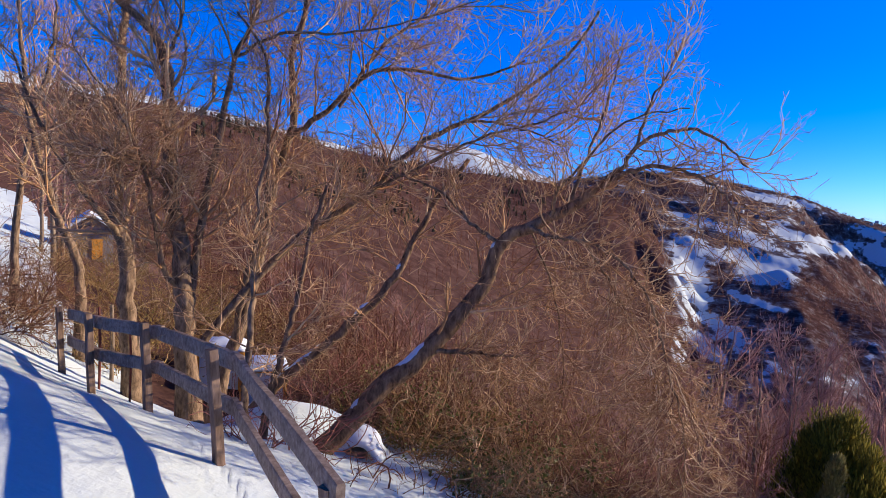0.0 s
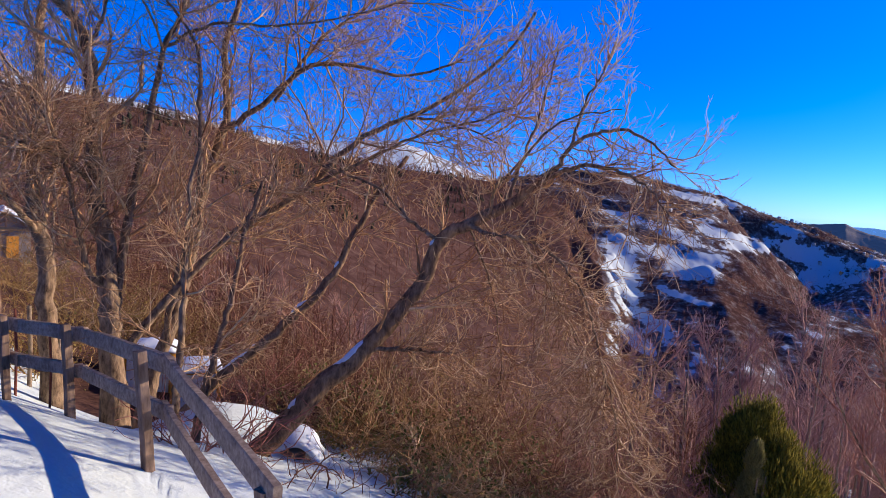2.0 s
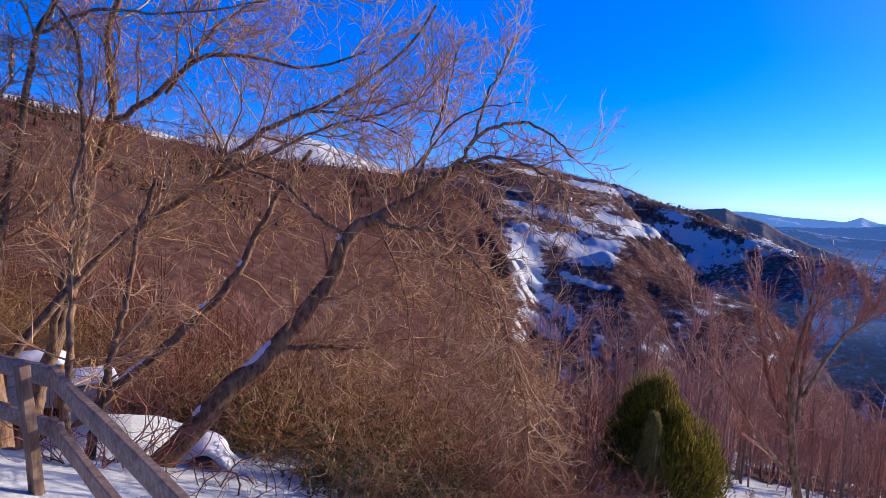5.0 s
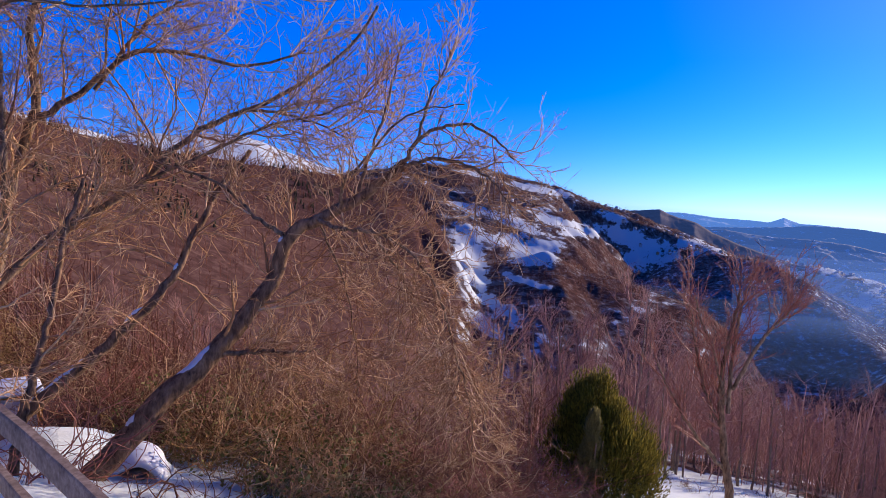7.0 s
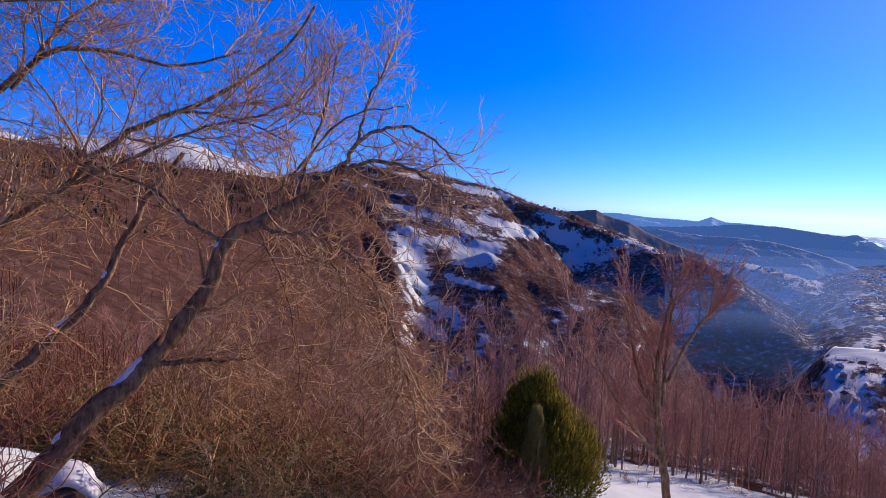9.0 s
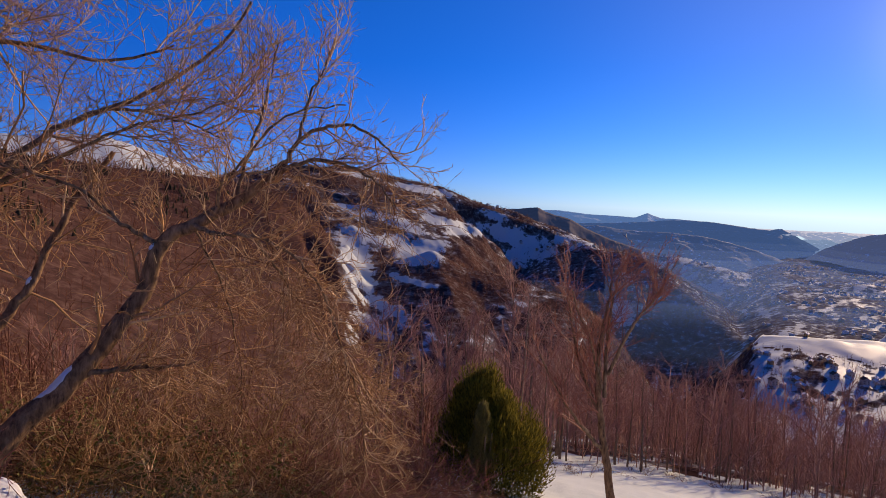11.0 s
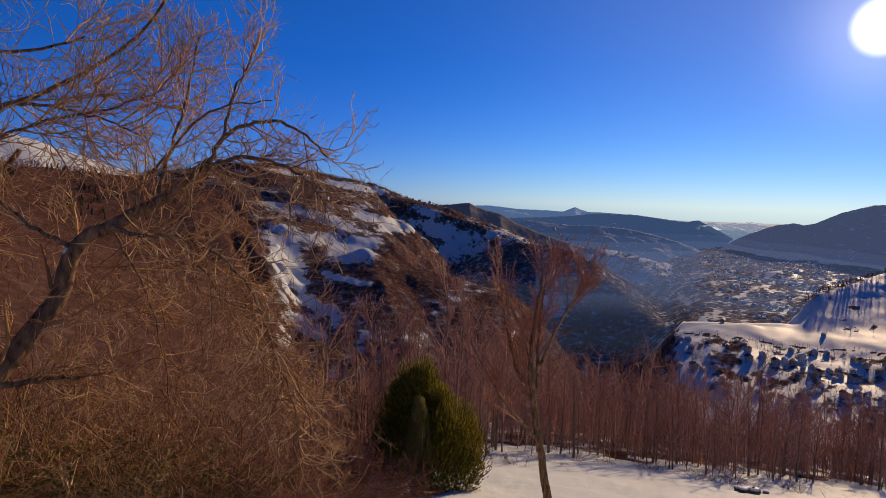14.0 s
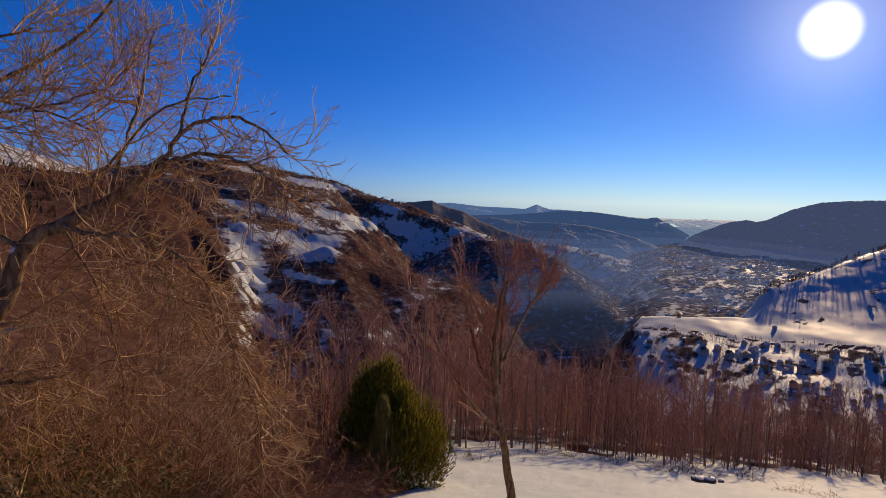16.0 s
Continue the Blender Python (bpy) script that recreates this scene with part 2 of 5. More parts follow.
RIDGES = [
    # forested hill with the long crest
    (0.45, 40, [(-75, 9, 400), (-45, 6.6, 430), (-36, 5.5, 470), (-25, 5.1, 560), (-14.6, 3.5, 680), (-6.6, 2.2, 780), (2, 1.5, 880), (9, 1.1, 960), (12, 0.7, 990), (14.5, -0.6, 980), (17, -2.6, 940)]),
    # snowy top behind it
    (0.60, 30, [(-60, 9, 1000), (-40, 6.6, 1150), (-30.6, 5.95, 1250), (-27.9, 6.3, 1280), (-23.8, 5.3, 1320), (-19.3, 5.0, 1380), (-14.6, 4.0, 1450), (-9, 3.0, 1550)]),
    (0.60, 40, [(-11, 2.4, 2000), (-8.6, 3.0, 2080), (-6.6, 3.5, 2150), (-4.5, 3.6, 2200), (0.6, 4.0, 2300), (2.6, 3.6, 2350), (4.8, 3.0, 2400), (7.5, 2.1, 2450), (10.5, 1.2, 2500)]),
    # long sunny flank with fields
    (0.35, 50, [(11.5, 1.2, 1500), (14, 2.0, 1580), (17.5, 2.55, 1700), (20.5, 2.45, 1830), (22.8, 2.3, 1930), (26.2, 1.85, 2100), (28.5, 1.2, 2220), (30.2, 0.6, 2300), (33.3, -0.17, 2420), (35.0, -0.6, 2480), (36.6, -1.5, 2520), (38.5, -2.6, 2540)]),
    # middle spur
    ((0.28, 0.65), 20, [(29.3, -4.7, 1130), (32, -6.0, 1140), (35.5, -7.9, 1160), (40.2, -10.8, 1180), (44, -13, 1050)]),
    # dark spur over the gorge
    ((0.45, 0.60), 25, [(43.5, -3.6, 2080), (46.5, -3.9, 2000), (49, -5.0, 1900), (51, -6.5, 1800), (53.7, -8.6, 1650), (56.2, -10.5, 1480), (58.5, -12.4, 1380)]),
    # knoll with white fields and its village
    ((0.11, 0.5), 40, [(56.5, -11.2, 900), (60, -10.2, 940), (64, -9.75, 980), (69, -9.35, 1010), (76, -8.1, 1060), (90, -8, 1150)]),
    # spur with the line of trees
    ((0.23, 1.3), 10, [(67.1, -9.7, 1150), (69.4, -7.9, 1200), (71.3, -6.25, 1260), (73, -4.6, 1320), (75.3, -2.75, 1400), (81, 1.2, 1671)]),
    # terrace with the upper village, steep below
    (0.50, 60, [(32.0, -2.7, 2150), (33.6, -3.3, 2150), (34.9, -4.1, 2140), (36.5, -4.4, 2130), (38.5, -4.2, 2130), (40.6, -3.85, 2120), (43.2, -3.4, 2100), (46, -4.2, 2020)]),
    # shoulder with a clearing under the dark spur's crest
    (0.40, 15, [(44.3, -7.7, 1720), (47.6, -8.0, 1660)]),
    # hamlets' slope on the far side of the gorge
    (0.26, 40, [(45, -3.3, 3300), (49, -3.9, 3200), (53.5, -4.5, 2950), (56, -6.4, 2500), (58.5, -8.6, 2150)]),
    # low hill in the middle of the valley
    (0.25, 40, [(58.4, -7.2, 2250), (60.2, -6.2, 2400), (62.9, -5.45, 2500), (64.6, -5.0, 2550), (66.4, -5.25, 2550), (69.2, -5.7, 2500), (73, -5.6, 2400)]),
    # rolling ground before it
    (0.24, 40, [(57.5, -9.3, 1650), (61, -8.9, 1720), (65.3, -8.2, 1760), (67.5, -7.2, 1800), (70, -6.4, 1900)]),
]


def fractal(x, y, scale, octaves=4, seed=0.0):
    """Cheap smooth noise from rotated sines, vectorised."""
    rng = np.random.RandomState(int(seed * 10) + 7)
    z, amp, tot, fr = np.zeros(x.shape), 1.0, 0.0, 1.0 / scale
    for _ in range(octaves):
        for _k in range(3):
            a = rng.uniform(0, 2 * np.pi)
            ph = rng.uniform(0, 2 * np.pi, 3)
            u = (x * np.cos(a) + y * np.sin(a)) * fr * 2 * np.pi * rng.uniform(0.7, 1.3)
            w = (-x * np.sin(a) + y * np.cos(a)) * fr * 2 * np.pi * rng.uniform(0.5, 1.0)
            z += amp * np.sin(u + 1.3 * np.sin(w + ph[0]) + ph[1]) / 3
        tot += amp
        amp *= 0.55
        fr *= 2.1
    return z / tot


def ridge_height(x, y, slope, soft, pts):
    """Height of a ridge; slope may differ on its two sides."""
    best = np.full(x.shape, -1e9)
    right, left = slope if isinstance(slope, tuple) else (slope, slope)
    P3 = [polar(*p) for p in pts]
    for a, b in zip(P3[:-1], P3[1:]):
        d, u, side = seg_dist(x, y, a, b)
        best = np.maximum(best, a[2] * (1 - u) + b[2] * u - np.where(side > 0, left, right) * (np.sqrt(d * d + soft * soft) - soft))
    return best


def smooth_step(a, b, v):
    t = np.clip((v - a) / (b - a), 0, 1)
    return t * t * (3 - 2 * t)


def land(x, y):
    """Height of the ground; and which ridge carries it (0: none)."""
    r = np.hypot(x, y)
    az = np.degrees(np.arctan2(x, y))
    s = fence_side(x, y)
    down = np.minimum(s, 0)
    nearz = np.where(s > 0, 0.22 * (s + 1.4 - np.sqrt((s - 1.4) ** 2 + 0.2)) + 0.12 * np.clip(s - 3.2, 0, 5), 0.40 * np.maximum(down, -15) + (0.42 - 0.10 * smooth_step(12, 32, az)) * np.minimum(down + 15, 0))
    along = np.clip((y - 4.8) / 4.0, 0, 1.6)
    nearz = nearz - 0.16 * np.minimum(along, 1.0) * np.exp(-np.maximum(-s, 0) / 6.0)
    steep = 1 - smooth_step(12, 40, az)
    nearz = np.where(s < -5, nearz + 0.33 * steep * (s + 5), nearz)
    nearz = np.where(s < -62, nearz + 0.2 * (s + 62), nearz)
    gorge = 1 - smooth_step(48, 60, az)
    nearz = np.maximum(nearz, -235.0 - 185 * gorge)
    nearz = np.minimum(nearz, 140)
    # beehive terrace
    nearz = nearz + 0.98 * np.exp(-(((x + 1.9) / 0.95) ** 2 + ((y - 8.6) / 0.7) ** 2) ** 1.6) + 0.34 * np.exp(-(((x + 0.85) / 0.30) ** 2 + ((y - 8.55) / 0.4) ** 2))
    bowl = np.exp(-(((x + 2.9) / 3.2) ** 2 + ((y - 12.0) / 3.5) ** 2))
    nearz = nearz * (1 - bowl) + (-2.3) * bowl
    base = np.maximum(nearz, -235 - 185 * gorge - 0.045 * (r - 900).clip(0, 1500)) + 12 * fractal(x, y, 900, 3, 1) * smooth_step(1000, 2400, r)
    which = np.zeros(x.shape, dtype=int)
    rough = fractal(x, y, 330, 4, 52)
    z = base
    for k, (slope, soft, pts) in enumerate(RIDGES):
        h = ridge_height(x, y, slope, soft, pts)
        if k == 0:  # its foot drops into the gorge
            h = h - 1.0 * np.radians(np.clip(az - 17.0 + 5.0 * rough, 0, 60)) * r
        if k == 4:  # the spur ends at the gorge
            h = h - 0.8 * np.radians(np.clip(az - 42.5 + 2.0 * rough, 0, 60)) * r
        if k == 8:  # level ground behind the lip, rising to the flank
            pa, pe, pr = (np.array(c, dtype=float) for c in zip(*pts))
            lip = np.interp(az, pa, pr) + 45 * rough
            zlip = np.interp(az, pa, pr * np.tan(np.radians(pe)))
            deep = np.interp(az, [32, 36, 45, 47], [560, 420, 60, 10])
            h = zlip - 0.55 * np.maximum(lip - r, 0) + 0.075 * np.clip(r - lip, 0, deep) - 0.5 * np.maximum(r - lip - deep, 0)
            h = h - 0.8 * np.radians(np.maximum(pa[0] - az, 0) + np.maximum(az - pa[-1], 0)) * r
        if k == 3:  # the gorge cuts the flank off
            h = h - 0.6 * np.radians(np.clip(az - 31.5 + 3.5 * (r - 1200) / 1000 + 2.2 * rough, 0, 60)) * r * (1 - smooth_step(2050, 2250, r))
        if k == 6:  # and the knoll falls into it
            h = h - 1.1 * np.radians(np.clip(57.5 - az + 1.2 * rough, 0, 60)) * r + 7 * fractal(x, y, 300, 2, 51) + 1.5 * fractal(x, y, 90, 2, 53)
        if k == 7:
            h = h - 0.9 * np.radians(np.clip(67.5 - az + 1.0 * rough, 0, 60)) * r
        which = np.where(h > z, k + 1, which)
        dlt = np.abs(h - z)
        kk = 12.0
        z = np.maximum(h, z) + np.where(dlt < kk, (kk - dlt) ** 2 / (4 * kk), 0) * smooth_step(100, 400, r)
    z = z + fractal(x, y, 260, 4, 2) * (0.0055 + 0.003 * smooth_step(10, 16, az) - 0.006 * smooth_step(50, 58, az)) * r * smooth_step(80, 500, r)
    z = z + fractal(x, y, 7, 4, 3) * 0.10 * smooth_step(6, 20, r) + fractal(x, y, 1.6, 3, 4) * np.where(s > -0.4, 0.007, 0.032)
    return z, which


def meadow_edge(x, y):
    """How far the open meadow reaches before the woods begin."""
    return np.interp(np.degrees(np.arctan2(x, y)), [22, 41, 52, 62, 70, 80], [29, 31, 35, 36, 46, 54])


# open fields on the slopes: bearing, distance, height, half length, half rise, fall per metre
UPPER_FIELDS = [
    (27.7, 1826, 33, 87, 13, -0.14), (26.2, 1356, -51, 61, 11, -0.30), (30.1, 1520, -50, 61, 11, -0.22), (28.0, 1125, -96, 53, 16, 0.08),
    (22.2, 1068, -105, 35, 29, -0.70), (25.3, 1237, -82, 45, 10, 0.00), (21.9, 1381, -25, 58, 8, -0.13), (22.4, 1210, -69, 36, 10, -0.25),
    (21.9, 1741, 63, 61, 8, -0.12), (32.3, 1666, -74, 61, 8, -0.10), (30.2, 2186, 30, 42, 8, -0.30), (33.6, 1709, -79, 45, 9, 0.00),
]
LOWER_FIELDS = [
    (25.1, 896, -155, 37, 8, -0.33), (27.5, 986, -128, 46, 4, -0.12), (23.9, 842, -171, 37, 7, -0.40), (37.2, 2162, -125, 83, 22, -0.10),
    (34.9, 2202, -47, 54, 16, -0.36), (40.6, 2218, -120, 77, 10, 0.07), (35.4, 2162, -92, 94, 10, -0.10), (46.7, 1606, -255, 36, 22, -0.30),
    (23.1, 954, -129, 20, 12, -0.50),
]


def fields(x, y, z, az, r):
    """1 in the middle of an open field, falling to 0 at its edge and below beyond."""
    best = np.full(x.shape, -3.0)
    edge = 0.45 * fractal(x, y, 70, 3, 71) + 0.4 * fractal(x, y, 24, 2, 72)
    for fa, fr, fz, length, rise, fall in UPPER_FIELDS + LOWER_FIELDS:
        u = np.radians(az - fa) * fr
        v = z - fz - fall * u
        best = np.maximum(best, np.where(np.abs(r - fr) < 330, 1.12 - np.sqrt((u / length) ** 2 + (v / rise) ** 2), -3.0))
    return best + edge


def cover(x, y, z, w):
    """How openly snow lies: 1 open fields and tops, near 0 under woods."""
    r = np.hypot(x, y)
    az = np.degrees(np.arctan2(x, y))
    side = fence_side(x, y)
    # clearings lie along the contours
    n1 = 0.8 * fractal(np.radians(az) * 900, z * 3.6, 330, 4, 5) + 0.6 * fractal(np.radians(az) * 900, z * 2.6, 90, 3, 6) + 0.25 * fractal(x, y, 40, 2, 9)
    n2 = 0.8 * fractal(np.radians(az) * 1500, r * 0.9, 190, 4, 12) + 0.7 * fractal(np.radians(az) * 1500, r * 0.9, 60, 3, 13)
    n3 = 0.7 * fractal(np.radians(az) * 2400, r * 0.5, 150, 4, 63) + 0.6 * fractal(np.radians(az) * 2400, r * 0.5, 46, 3, 64)
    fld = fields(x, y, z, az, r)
    s = np.ones(x.shape)
    s = np.where(w == 1, 0.12 + 0.10 * n1 + smooth_step(15, 23, az) * smooth_step(-190, -120, z) * (0.20 + 0.35 * n1), s)
    s = np.where((w == 2) | (w == 3), np.where(z > 0, 1.0, 0.1), s)
    s = np.where(w == 4, np.where((az > 30.0 + 1.5 * n2) & (r < 1900), 0.22 + 0.22 * n1, 0.30 + 0.30 * n1 + 0.06 * np.exp(-((z + 95) / 60.0) ** 2)), s)
    lip = np.interp(az, [32, 36.5, 43, 46], [2150, 2130, 2100, 2020])
    s = np.where(w == 9, np.where(r > lip - 12, 0.56 + 0.45 * n2, 0.50 + 0.36 * n1), s)
    s = np.where(w == 5, np.where(az < 31, 0.32, 0.30) + 0.30 * n1, s)
    s = np.where((w == 6) | (w == 10), 0.27 + 0.16 * n1, s)
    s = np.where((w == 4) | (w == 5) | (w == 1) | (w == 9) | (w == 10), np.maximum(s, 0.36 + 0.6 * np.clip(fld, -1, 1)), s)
    # white fields on the knoll's back, gardens between the houses
    s = np.where(w == 7, np.where(r > 906 + 10 * n2, 0.95, 0.52 + 0.42 * n2), s)
    belt = np.abs(r - 900 - 10 * n2) < 4
    s = np.where((w == 7) & (belt | (az < 57.3 + 0.8 * n2)), 0.2, s)
    side8 = np.interp(az, [67.1, 69.4, 71.3, 73, 75.3, 81], [1150, 1200, 1260, 1320, 1400, 1671]) - r
    s = np.where(w == 8, np.where(np.abs(side8) < 5, 0.15, np.where(side8 > 0, 0.66 + 0.42 * n2, 0.25)), s)
    s = np.where(w == 11, 0.44 + 0.45 * n3, s)
    s = np.where((w == 12) | (w == 13), 0.40 + 0.45 * n3, s)
    s = np.where((w == 0) & (r > np.where(az > 24, meadow_edge(x, y) + 4 + 6 * fractal(x, y, 14, 3, 14), 11)), np.where((az > 24) & (r < 85), 0.42 + 0.4 * fractal(x, y, 9, 3, 15), 0.15 + 0.1 * n1), s)
    s = np.where((w == 0) & (side > -1.5) & (side < 3.5) & (r < 60), 1.0, s)
    s = np.where((w == 0) & (side > 3.5) & (r < 60), 0.42 + 0.4 * fractal(x, y, 2.2, 3, 8), s)
    s = np.where((w == 0) & (r > 1100), 0.38 - 0.10 * smooth_step(2400, 3600, r) + 0.38 * n3, s)
    # snow between stems of far bare woods, its floor raised in place of haze
    s = np.where((w >= 4) | (r > 1100), np.maximum(s, np.where((w == 6) | (w == 10), 0.39, np.where((w >= 4) & (w <= 9), 0.29, 0.365)) + 0.05 * n2), s)
    return np.clip(s, 0, 1)


def land_z(x, y):
    z, _ = land(np.array([float(x)]), np.array([float(y)]))
    return float(z[0])


az_list = np.concatenate([np.arange(-180, -50, 2.0), np.arange(-50, 92, 0.2), np.arange(92, 180, 2.0)])
r_list = np.concatenate([[0.3], 0.6 * (200 / 0.6) ** (np.linspace(0, 1, 140)), 200 * (2700 / 200) ** (np.linspace(0, 1, 270)[1:]), np.linspace(2700, 4900, 45)[1:]])
AZ, RR = np.meshgrid(np.radians(az_list), r_list, indexing="ij")
GX, GY = RR * np.sin(AZ), RR * np.cos(AZ)
GZ, GW = land(GX, GY)
na, nr = AZ.shape
gi = np.arange(na * nr).reshape(na, nr)
gn = np.roll(gi, -1, axis=0)
gq = np.stack([gi[:, :-1], gi[:, 1:], gn[:, 1:], gn[:, :-1]], axis=-1).reshape(-1, 4)
gv = np.stack([GX, GY, GZ], axis=-1).reshape(-1, 3)
cv = len(gv)
gv = np.vstack([gv, [[0, 0, GZ[:, 0].mean()]]])
gt = np.stack([gi[:, 0], gn[:, 0], np.full(na, cv)], axis=-1)

snow = cover(GX, GY, GZ, GW)

gme = mesh_arrays("ground", gv, gq, gt)
att = gme.attributes.new("snow_cover", "FLOAT", "POINT")
att.data.foreach_set("value", np.append(snow.ravel(), 1.0).astype(np.float32))

M_land, n_, l_, b_ = material("snowy_land", 1.0)
b_.inputs["Specular IOR Level"].default_value = 0.0
at_ = n_.new("ShaderNodeAttribute")
at_.attribute_name = "snow_cover"
fine = noise_node(n_, l_, 0.06, 8, 0.7)
ad = n_.new("ShaderNodeMath")
ad.operation = "MULTIPLY_ADD"
ad.inputs[1].default_value = 0.8
l_.new(fine, ad.inputs[0])
l_.new(at_.outputs["Fac"], ad.inputs[2])
# middle stop: a little snow tone in the woods, partly in place of haze
mask = ramp(n_, l_, ad.outputs[0], [(0.70, (0.0, 0.0, 0.0)), (0.84, (0.22, 0.22, 0.22)), (0.88, (1, 1, 1))])
snow_c = ramp(n_, l_, noise_node(n_, l_, 0.8, 6, 0.6), [(0.3, (0.50, 0.545, 0.53)), (0.7, (0.60, 0.64, 0.62))])
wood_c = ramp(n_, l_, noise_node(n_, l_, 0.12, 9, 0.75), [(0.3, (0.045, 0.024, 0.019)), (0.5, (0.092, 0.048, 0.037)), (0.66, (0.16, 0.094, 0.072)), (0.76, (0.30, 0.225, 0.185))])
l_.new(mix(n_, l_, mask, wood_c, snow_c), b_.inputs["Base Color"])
l_.new(ramp(n_, l_, mask, [(0.0, (0, 0, 0)), (1.0, (0.008, 0.008, 0.008))]), b_.inputs["Specular IOR Level"])
l_.new(ramp(n_, l_, mask, [(0.0, (1, 1, 1)), (1.0, (0.55, 0.55, 0.55))]), b_.inputs["Roughness"])
bump(n_, l_, b_, noise_node(n_, l_, 1.6, 9, 0.66), 0.5, 0.10)
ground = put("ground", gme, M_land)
tagged(ground, "snow-covered mountain land with brown bare woods", "ground", kind="structure")


# ---- trees and shrubs ----
def thing(name, at, label, category, group=""):
    e = new(name)
    e.empty_display_size = 0.2
    e.location = at
    return tagged(e, label, category, group)


def hero_tree(name, label, trunk, limbs, rng, mat_trunk, mat_twig, trunk_r, limb_r, levels, extra=None, snow=()):
    """A tree from its main lines. levels: for each twig level (count, length, spread, lift)."""
    base = np.array(trunk[0])
    top = thing(name, trunk[0], label, "tree")
    line = resample(trunk, 40) - base
    wob = rng.normal(size=line.shape) * 0.012
    line = line + wob
    b = Bundle()
    b.add(line[None], [trunk_r[0]], [trunk_r[1]], 12)
    # a flared foot
    foot = np.stack([line[0] + (line[0] - line[4]) * 0.9, line[1], line[5]])
    b.add(foot[None], [trunk_r[0] * 1.3], [trunk_r[0] * 0.97], 12)
    put("trunk", b.mesh("trunk"), mat_trunk, top)
    parents, radii = [resample(line[12:], 12)], [trunk_r[0] * 0.6]
    for pts, r in zip(limbs, limb_r):
        ln = resample(pts, 26) - base + rng.normal(size=(26, 3)) * 0.01
        lb = Bundle()
        lb.add(ln[None], [r], [r * 0.28], 8)
        put("limb", lb.mesh("limb"), M_bark_grey, top)
        parents.append(resample(ln, 12))
        radii.append(r)
    tw = Bundle()
    pl, rd = np.array(parents), np.array(radii)
    for k, (count, length, spread, lift, pts, thick) in enumerate(levels):
        pl, rd = sprout(rng, pl, rd, count, length, spread, lift, pts, 0.14 if k else 0.11, (0.12, 1.0), 0.42)
        rd = np.clip(rd, thick * 0.75, thick * 2.2)
        tw.add(pl, rd, rd * 0.45, 4 if k == 0 else 3)
    put("crown", tw.mesh("crown"), mat_twig, top, "bare twigs")
    if extra:
        tw = Bundle()
        for which, count, length, spread, lift, pts, thick, kids in extra:
            src = np.array([parents[i] for i in which])
            p2, r2 = sprout(rng, src, np.full(len(src), thick * 2), count, length, spread, lift, pts, 0.24, (0.1, 1.0), 0.5, 0.2)
            r2 = np.clip(r2, thick * 0.8, thick * 1.6)
            tw.add(p2, r2, r2 * 0.4, 3)
            p3, r3 = sprout(rng, p2, r2, kids[0], kids[1], (20, 70), (-0.6, 0.3), 5, 0.22, (0.15, 1.0), 0.6)
            tw.add(p3, r3, r3 * 0.5, 3)
            p4, r4 = sprout(rng, p3, r3, 2, (0.08, 0.3), (25, 80), (-0.3, 0.3), 3, 0.25, (0.2, 1.0), 0.7)
            tw.add(p4, np.clip(r4, 0.004, 0.006), r4 * 0.5, 3)
        put("weeping_crown", tw.mesh("weeping_crown"), M_twig_straw, top, "drooping straw-coloured twigs")
    for i0, i1, wd in snow:
        seg = resample(line[i0:i1], (i1 - i0) * 4)
        n_ = len(seg)
        ring = np.repeat(seg[:, None, :], 7, axis=1)
        tt = np.gradient(seg, axis=0)
        tt /= np.linalg.norm(tt, axis=1, keepdims=True)
        sd = np.cross(tt, np.array([0, 0, 1.0]))
        sd /= np.linalg.norm(sd, axis=1, keepdims=True)
        up = np.cross(sd, tt)
        rr = trunk_r[0] + (trunk_r[1] - trunk_r[0]) * np.linspace(i0, i1 - 1, n_) / 39
        tap = np.sin(np.linspace(0.02, 3.12, n_)) ** 0.6
        rough_ = rng.uniform(0.6, 1.15, n_)
        for j, ang in enumerate(np.linspace(-1, 1, 7)):
            lift_ = rr * 0.95 + 0.024 * (1 - abs(ang)) ** 0.6 * tap * rng.uniform(0.8, 1.2, n_)
            wv = ang * wd * (0.15 + 0.85 * tap) * rough_
            ring[:, j] += up * (lift_ * np.cos(wv))[:, None] + sd * (lift_ * np.sin(wv))[:, None]
        iv = np.arange(n_ * 7).reshape(n_, 7)
        q_ = np.stack([iv[:-1, :-1], iv[:-1, 1:], iv[1:, 1:], iv[1:, :-1]], axis=-1).reshape(-1, 4)
        put("snow_strip", mesh_arrays("snow_strip", ring.reshape(-1, 3), q_), M_snowlump, top, "strip of old snow")
    return top


